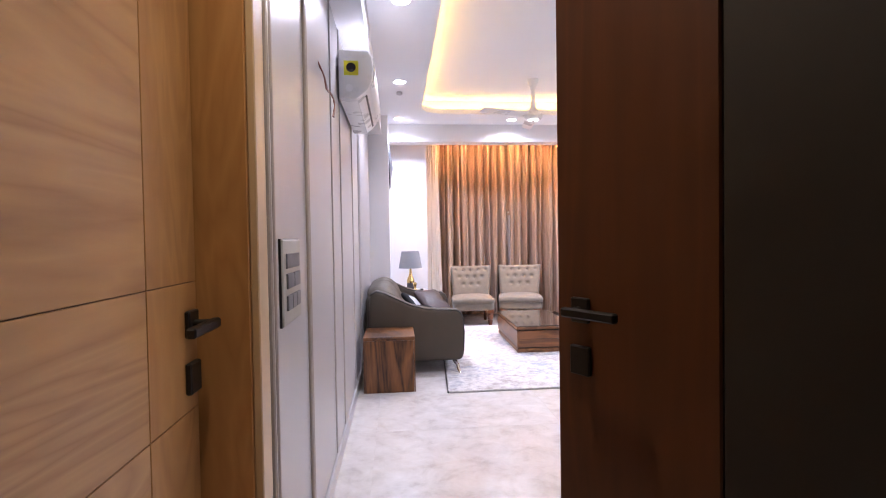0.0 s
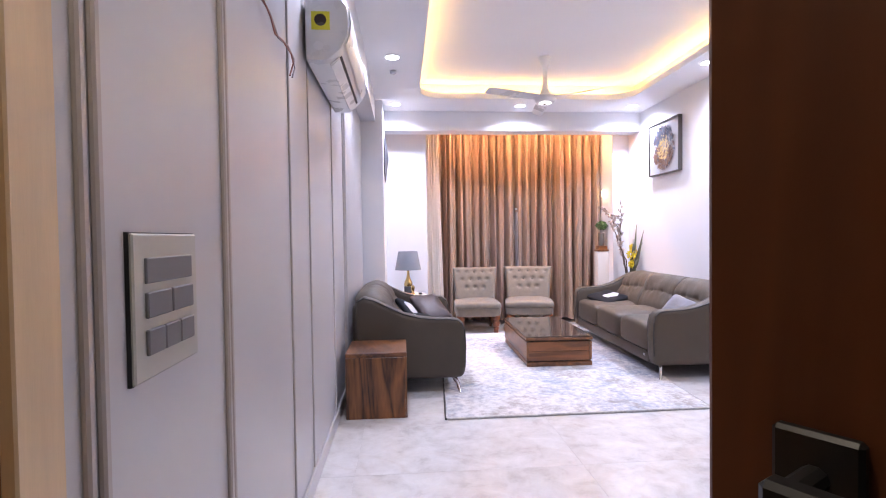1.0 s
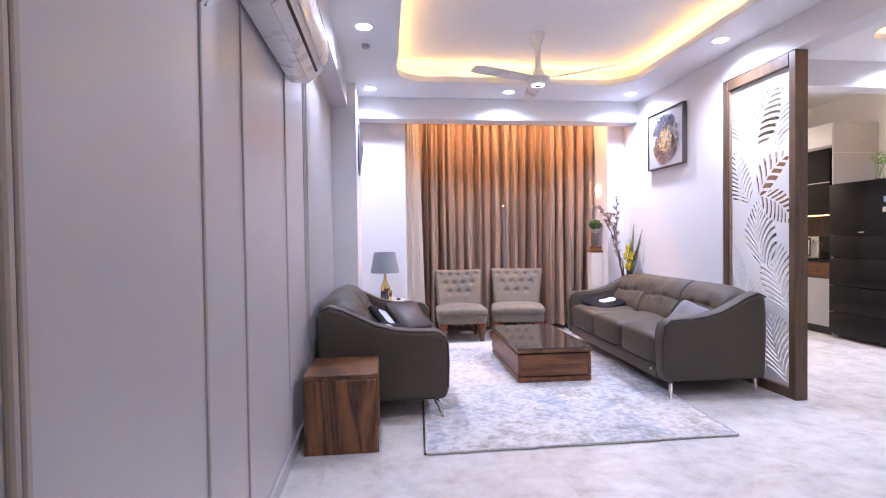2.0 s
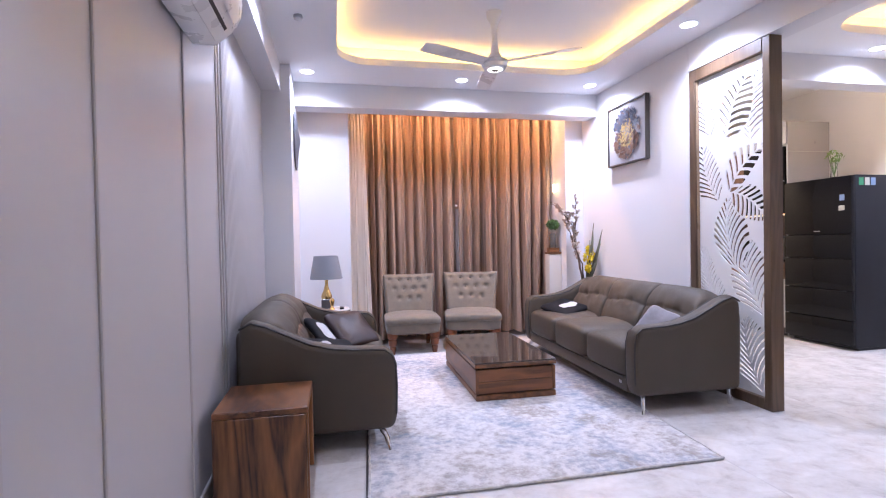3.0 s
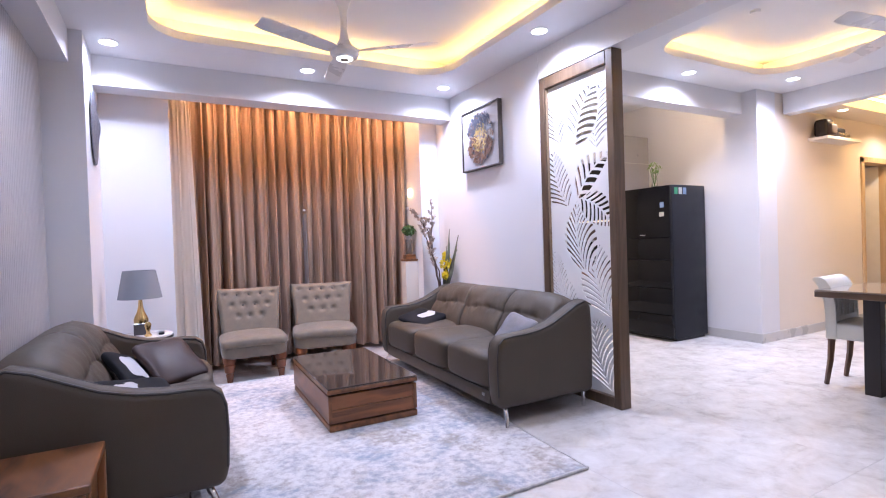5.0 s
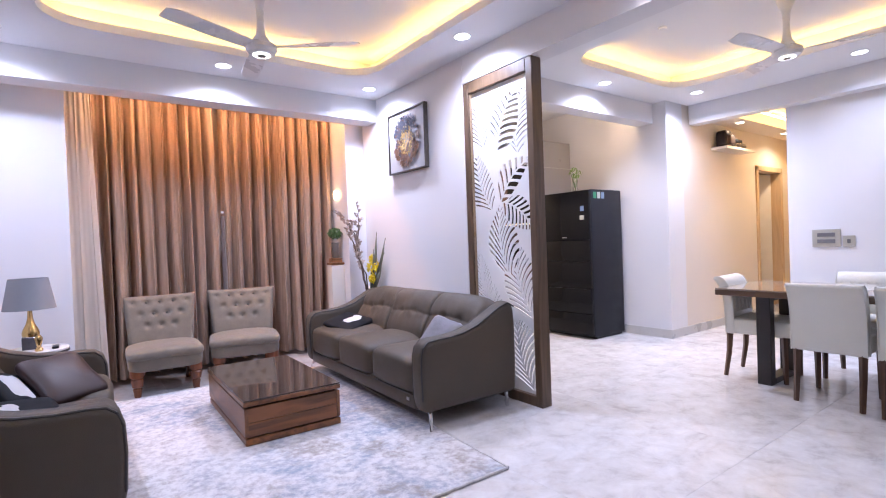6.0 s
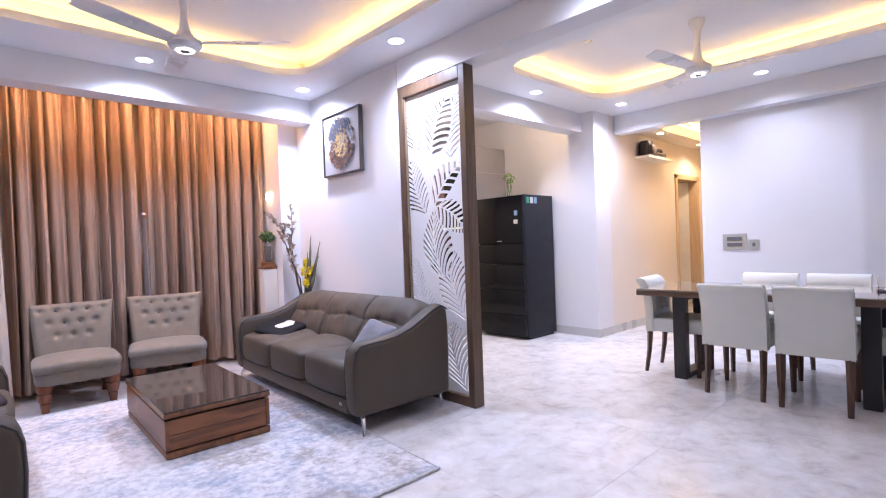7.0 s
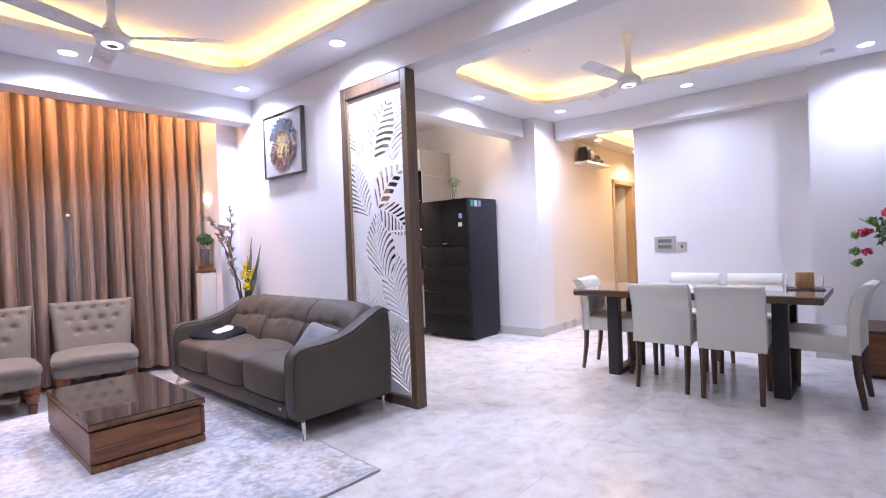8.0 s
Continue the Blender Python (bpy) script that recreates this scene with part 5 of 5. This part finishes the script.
def dining_chair():
    c = thing("dining_chair", I(), "cream leather dining chair with dark wooden legs", "chair", "chairs round the dining table")
    # local y points the way the sitter looks
    def crown(p):
        q = p.copy()
        q.z += 0.012 * (1 - (p.x / 0.24) ** 2) * (1 if p.z > 0 else 0)
        return q
    part("seat", puff(bmesh.new(), 0.425, 0.44, 0.13, Matrix.Translation((0, 0.045, 0.425)), 0.22, 0.16, 40, 20, crown), M_WHITELEATHER, c, smooth=60)
    prof = [(-0.205, 0.36), (-0.205, 0.55), (-0.215, 0.70), (-0.245, 0.84), (-0.275, 0.905), (-0.29, 0.925), (-0.275, 0.945), (-0.24, 0.945), (-0.205, 0.92), (-0.17, 0.84), (-0.145, 0.70), (-0.14, 0.55), (-0.14, 0.36)]
    prof = [(u, w if w < 0.5 else 0.5 + (w - 0.5) * 0.74) for u, w in prof]
    bk = part("backrest", extrude_profile(bmesh.new(), prof, 0.43, Matrix.Translation((-0.215, 0, 0)) @ SWAP, 0.012, 3), M_WHITELEATHER, c, smooth=50)
    for k in range(7):
        x = -0.168 + k * 0.056
        part("channel", tube(bmesh.new(), [(x, u + 0.006, w) for u, w in reversed(prof[9:12])], 0.0045, 6), M_WHITELEATHER, bk, "stitched channel")
    for x in (-0.213, 0.213):
        part("piping", tube(bmesh.new(), [(x, u, w) for u, w in prof], 0.004, 6), M_WHITELEATHER, bk, "edge piping")
    for sx in (-1, 1):
        part("leg", tube(bmesh.new(), [(sx * 0.185, 0.21, 0.37), (sx * 0.185, 0.215, 0.0)], 0.026, 4, 0.017), M_WALNUT, c, "dark square leg")
        part("leg", tube(bmesh.new(), [(sx * 0.185, -0.18, 0.37), (sx * 0.185, -0.19, 0.2), (sx * 0.185, -0.22, 0.0)], 0.026, 4, 0.017), M_WALNUT, c, "dark raked leg")
    return c


dc = dining_chair()
dc.matrix_world = pose(5.035, 3.945, 0, 0, 0, -90)
for m in (pose(5.012, 3.468, 0, 0, 0, -87), pose(5.80, 4.0, 0, 0, 0, 90), pose(5.80, 3.51, 0, 0, 0, 90), pose(5.345, 4.545, 0, 0, 0, 184), pose(5.29, 2.945, 0, 0, 0, -4)):
    copy_thing(dc, m)

# on the dining table
tr = thing("serving_tray", pose(5.45, 3.08, 0.756, 0, 0, 8), "dark purple tray on the dining table", "tray")
part("base", B(-0.11, -0.12, 0, 0.11, 0.12, 0.008, 0.003), simple("plum_tray", (0.06, 0.03, 0.05), 0.3), tr)
part("rim", B(-0.11, 0.112, 0.008, 0.11, 0.12, 0.022, 0.002), simple("plum_rim", (0.10, 0.04, 0.08), 0.3), tr)
solid("napkin_holder", B(-0.022, -0.06, 0, 0.022, 0.06, 0.125, 0.012, 2), wood("light_wood", (0.40, 0.23, 0.09), (0.55, 0.36, 0.17), "z", 0.5), "light wooden block holder on the tray", "holder", m=pose(5.43, 3.08, 0.765, 0, 0, 10))
for y in (3.17, 3.00):
    g = lathe(bmesh.new(), [(0.022, 0), (0.028, 0.004), (0.036, 0.09), (0.034, 0.09), (0.026, 0.008), (0.001, 0.008)], n=20)
    o = solid("glass_cup", g, M_GLASS, "clear glass cup on the tray", "glass", "glass cups", m=pose(5.48, y, 0.765))
    o.visible_shadow = False

# switches on the far wall
s1 = thing("switch_plate", pose(X_BACK, 4.54, 1.105), "grey metal switch plate with dark rockers", "switch plate")
part("plate", B(-0.012, -0.12, -0.088, 0, 0.12, 0.088, 0.003), M_SWITCH, s1)
for z in (-0.052, 0.014):
    part("rocker_row", B(-0.018, -0.075, z, -0.01, 0.075, z + 0.04, 0.002), M_SWITCHGREY, s1, "dark rockers")
s2 = thing("switch_plate", pose(X_BACK, 4.355, 1.07), "small grey socket plate", "switch plate")
part("plate", B(-0.012, -0.05, -0.055, 0, 0.05, 0.055, 0.003), M_SWITCH, s2)
part("socket", B(-0.016, -0.014, -0.02, -0.01, 0.014, 0.02, 0.002), M_SWITCHGREY, s2)

# low cabinet with the flower vase
lc = thing("low_cabinet", pose(6.30, 2.36, 0), "low brown wooden cabinet by the column", "cabinet")
part("body", B(-0.28, -0.42, 0.02, 0.31, 0.42, 0.36, 0.004), M_ROSE_Y, lc)
part("top", B(-0.30, -0.44, 0.36, 0.32, 0.44, 0.385, 0.003), M_WALNUT, lc)
fv = thing("flower_vase", pose(6.25, 2.44, 0.385), "tall dark vase with red and green artificial flowers", "flower vase")
part("vase", lathe(bmesh.new(), [(0.06, 0), (0.08, 0.1), (0.085, 0.25), (0.06, 0.42), (0.045, 0.52), (0.055, 0.58)], n=24), M_VASE, fv)
part("foliage", leaf_ball((0, 0.02, 0.78), 0.23, 240, 0.045, 21), M_LEAF, fv)
rnd = random.Random(3)
for k in range(26):
    a = rnd.uniform(0, 6.28)
    c = (0.22 * math.cos(a), 0.06 + 0.31 * math.sin(a), 0.66 + rnd.uniform(-0.14, 0.30))
    part("blossom", leaf_ball(c, 0.036, 46, 0.023, 40 + k), M_RED if k % 4 else M_LEAFLIGHT, fv)
for k in range(9):
    a = rnd.uniform(0, 6.28)
    part("stem", tube(bmesh.new(), [(0, 0, 0.5), (0.08 * math.cos(a), 0.1 * math.sin(a), 0.72), (0.2 * math.cos(a), 0.05 + 0.34 * math.sin(a), 0.90)], 0.004, 5), M_LEAF, fv)

# ---- kitchen ----
fg = thing("refrigerator", pose(5.565, 6.42, 0), "tall black glass-fronted refrigerator", "refrigerator")
part("cabinet_shell", B(0.05, 0, 0.03, 0.63, 0.76, 1.76, 0.008, 2), M_FRIDGESIDE, fg, "dark grey metal sides")
zz = [0.05, 0.30, 0.60, 0.92, 1.17, 1.757]
for a, b in zip(zz, zz[1:]):
    d = part("door", B(0.0, 0.002, a + 0.004, 0.046, 0.758, b - 0.004, 0.006, 2), M_DARKGLASS, fg, "black glass door")
for a in (0.92, 0.60):
    part("handle_groove", B(-0.003, 0.05, a - 0.009, 0.004, 0.71, a - 0.005), M_FRIDGESIDE, fg, "dark grip edge")
part("badge", B(-0.004, 0.33, 1.20, 0.0, 0.40, 1.21), M_STEEL, fg, "small silver badge")
part("foot", B(0.1, 0.02, 0, 0.6, 0.74, 0.03), M_BLACK, fg)
part("energy_label", B(-0.003, 0.07, 1.51, 0.0, 0.12, 1.57), M_BLUETAG, fg, "pale label on the door")
part("energy_label", B(-0.003, 0.07, 1.41, 0.0, 0.13, 1.46), M_SWITCH, fg, "white label on the door")
for k, mt in enumerate((M_GREENTAG, M_SWITCH, M_BLUETAG)):
    part("side_tag", B(0.09 + k * 0.075, -0.003, 1.655, 0.145 + k * 0.075, 0.0, 1.73), mt, fg, "small printed tag")
fp = thing("glass_vase", pose(5.72, 6.725, 1.76), "small glass vase with green sprigs on the refrigerator", "vase")
o = part("vase", lathe(bmesh.new(), [(0.03, 0), (0.035, 0.01), (0.028, 0.09), (0.035, 0.16), (0.032, 0.16), (0.025, 0.09), (0.03, 0.014)], n=20), M_GLASS, fp)
o.visible_shadow = False
part("sprigs", leaf_ball((0, 0, 0.23), 0.085, 55, 0.022, 17, 0.7), M_LEAFLIGHT, fp)
for k in range(6):
    a = k * 1.05
    part("stem", tube(bmesh.new(), [(0, 0, 0.02), (0.05 * math.cos(a), 0.05 * math.sin(a), 0.24)], 0.003, 5), M_LEAF, fp)

tu = thing("tall_kitchen_unit", pose(5.66, 7.22, 0), "tall white kitchen unit with a black oven", "kitchen cabinet")
part("side_panel", B(0, 0, 0.0, 0.585, 0.02, 2.48, 0.002), M_CABWHITE, tu)
part("side_seam", B(0.0, -0.003, 2.13, 0.585, 0.0, 2.135), M_SKIRT, tu)
part("top_door", B(-0.018, 0.004, 2.22, 0.0, 0.62, 2.48, 0.002), M_CABWHITE, tu)
part("top_door", B(-0.018, 0.624, 2.22, 0.0, 1.2, 2.48, 0.002), M_CABWHITE, tu)
part("carcass", B(0.0, 0.02, 2.2, 0.585, 1.5, 2.48), M_CABWHITE, tu)
ov_ = part("oven", B(-0.02, 0.03, 1.42, 0.5, 0.62, 2.19, 0.004), M_DARKGLASS, tu, "black glass oven front")
part("oven_trim", B(-0.024, 0.03, 1.79, -0.018, 0.62, 1.80), M_STEEL, ov_)
part("carcass", B(0.0, 0.62, 1.42, 0.585, 1.5, 2.2), M_WALNUT, tu, "dark upper carcass")
bu = thing("base_cabinet", pose(5.66, 7.25, 0), "white base cabinet with a wooden drawer and dark plinth", "kitchen cabinet")
part("plinth", B(0.03, 0, 0, 0.58, 1.5, 0.10), M_BLACK, bu)
part("door", B(-0.018, 0.002, 0.10, 0.0, 0.72, 0.66, 0.002), M_CABWHITE, bu)
part("door", B(-0.018, 0.724, 0.10, 0.0, 1.5, 0.66, 0.002), M_CABWHITE, bu)
part("drawer", B(-0.018, 0.002, 0.69, 0.0, 1.5, 0.84, 0.002), M_ROSE_Y, bu, "wooden drawer front")
part("carcass", B(0, 0, 0.10, 0.58, 1.5, 0.86), M_WALNUT, bu)
solid("worktop", B(5.63, 7.245, 0.862, 6.246, 8.78, 0.89, 0.003), M_DARKGLASS, "dark polished stone kitchen worktop", "worktop")
mw = thing("microwave_oven", pose(5.74, 7.5, 0.892), "silver microwave oven on the worktop", "microwave")
part("case", B(0, 0, 0, 0.36, 0.46, 0.27, 0.006), M_STEEL, mw)
part("door_window", B(-0.01, 0.12, 0.02, 0.0, 0.45, 0.25, 0.004), M_DARKGLASS, mw)
part("handle", tube(bmesh.new(), [(-0.03, 0.11, 0.04), (-0.04, 0.10, 0.13), (-0.03, 0.11, 0.23)], 0.008, 8), M_CHROME, mw)
solid("splashback", B(6.235, 7.245, 0.89, 6.248, 8.78, 1.42), M_WALNUT, "brown splashback over the worktop", "splashback")
solid("under_cabinet_light", B(5.70, 7.26, 1.405, 5.73, 7.95, 1.418), M_KITLED, "warm strip light under the wall unit", "strip light")

# ---- hall ----
sh = thing("wall_shelf", pose(7.28, Y_HALL, 2.24), "pale floating wall shelf in the hall", "shelf")
part("board", B(0, -0.20, 0, 0.80, 0, 0.032, 0.003), M_CREAM, sh)
ck = thing("camera_bag", pose(7.43, 5.74, 2.273), "dark bag on the hall shelf", "bag")
part("body", puff(bmesh.new(), 0.20, 0.14, 0.21, Matrix.Translation((0, 0, 0.105)), 0.4, 0.4), M_VASE, ck)
part("pocket", puff(bmesh.new(), 0.14, 0.06, 0.12, Matrix.Translation((0, -0.08, 0.08)), 0.4, 0.4), simple("bag_brown", (0.07, 0.04, 0.035), 0.6), ck)
bg = thing("folded_items", pose(7.76, 5.74, 2.273), "dark folded things on the hall shelf", "clutter")
part("fold", puff(bmesh.new(), 0.36, 0.14, 0.08, Matrix.Translation((0, 0, 0.04)), 0.6, 0.5), M_VASE, bg)
part("fold", puff(bmesh.new(), 0.25, 0.13, 0.07, Matrix.Translation((-0.06, 0, 0.09)), 0.6, 0.5), M_BLACKCUSHION, bg)
hd = thing("hall_door", pose(8.55, Y_HALL, 0), "oak hall door standing ajar in its frame", "door")
hd["kind"] = "structure"
part("jamb", B(0, -0.02, 0, 0.07, 0.14, 2.12, 0.003), M_PALEOAK, hd)
part("jamb", B(0.83, -0.02, 0, 0.90, 0.14, 2.12, 0.003), M_PALEOAK, hd)
part("head", B(0.0, -0.02, 2.06, 0.90, 0.14, 2.13, 0.003), M_PALEOAK, hd)
lf = part("leaf", B(0, 0, 0.01, 0.04, 0.72, 2.05, 0.003), simple("white_door_leaf", (0.70, 0.66, 0.60), 0.4), hd, "pale door leaf standing open")
lf.matrix_local = pose(0.78, 0.1, 0, 0, 0, 30)

# ---- floor tiles ----
def bevel_tile(sx, sy):
    bm = B(-sx / 2, -sy / 2, -0.03, sx / 2, sy / 2, 0.0, 0.0003)
    return mesh_of("tile", bm, M_TILE)


TX, TY = 1.2, 1.2
tile_me = bevel_tile(TX - 0.0012, TY - 0.0012)
floor_ob = bpy.data.objects["floor"]
for ix in range(-1, 10):
    for iy in range(-2, 8):
        cx, cy = 0.16 + TX * (ix + 0.5), 0.35 + TY * (iy + 0.5)
        if cx < -0.6 or (cx > 6.9 and not 4.2 < cy < 6.2) or cx > 11.2 or cy > 9.2:
            continue
        o = new("tile", tile_me)
        o.parent = floor_ob
        o.location = (cx, cy, 0)
        o.rotation_euler = (0, 0, random.choice((0, math.pi)))
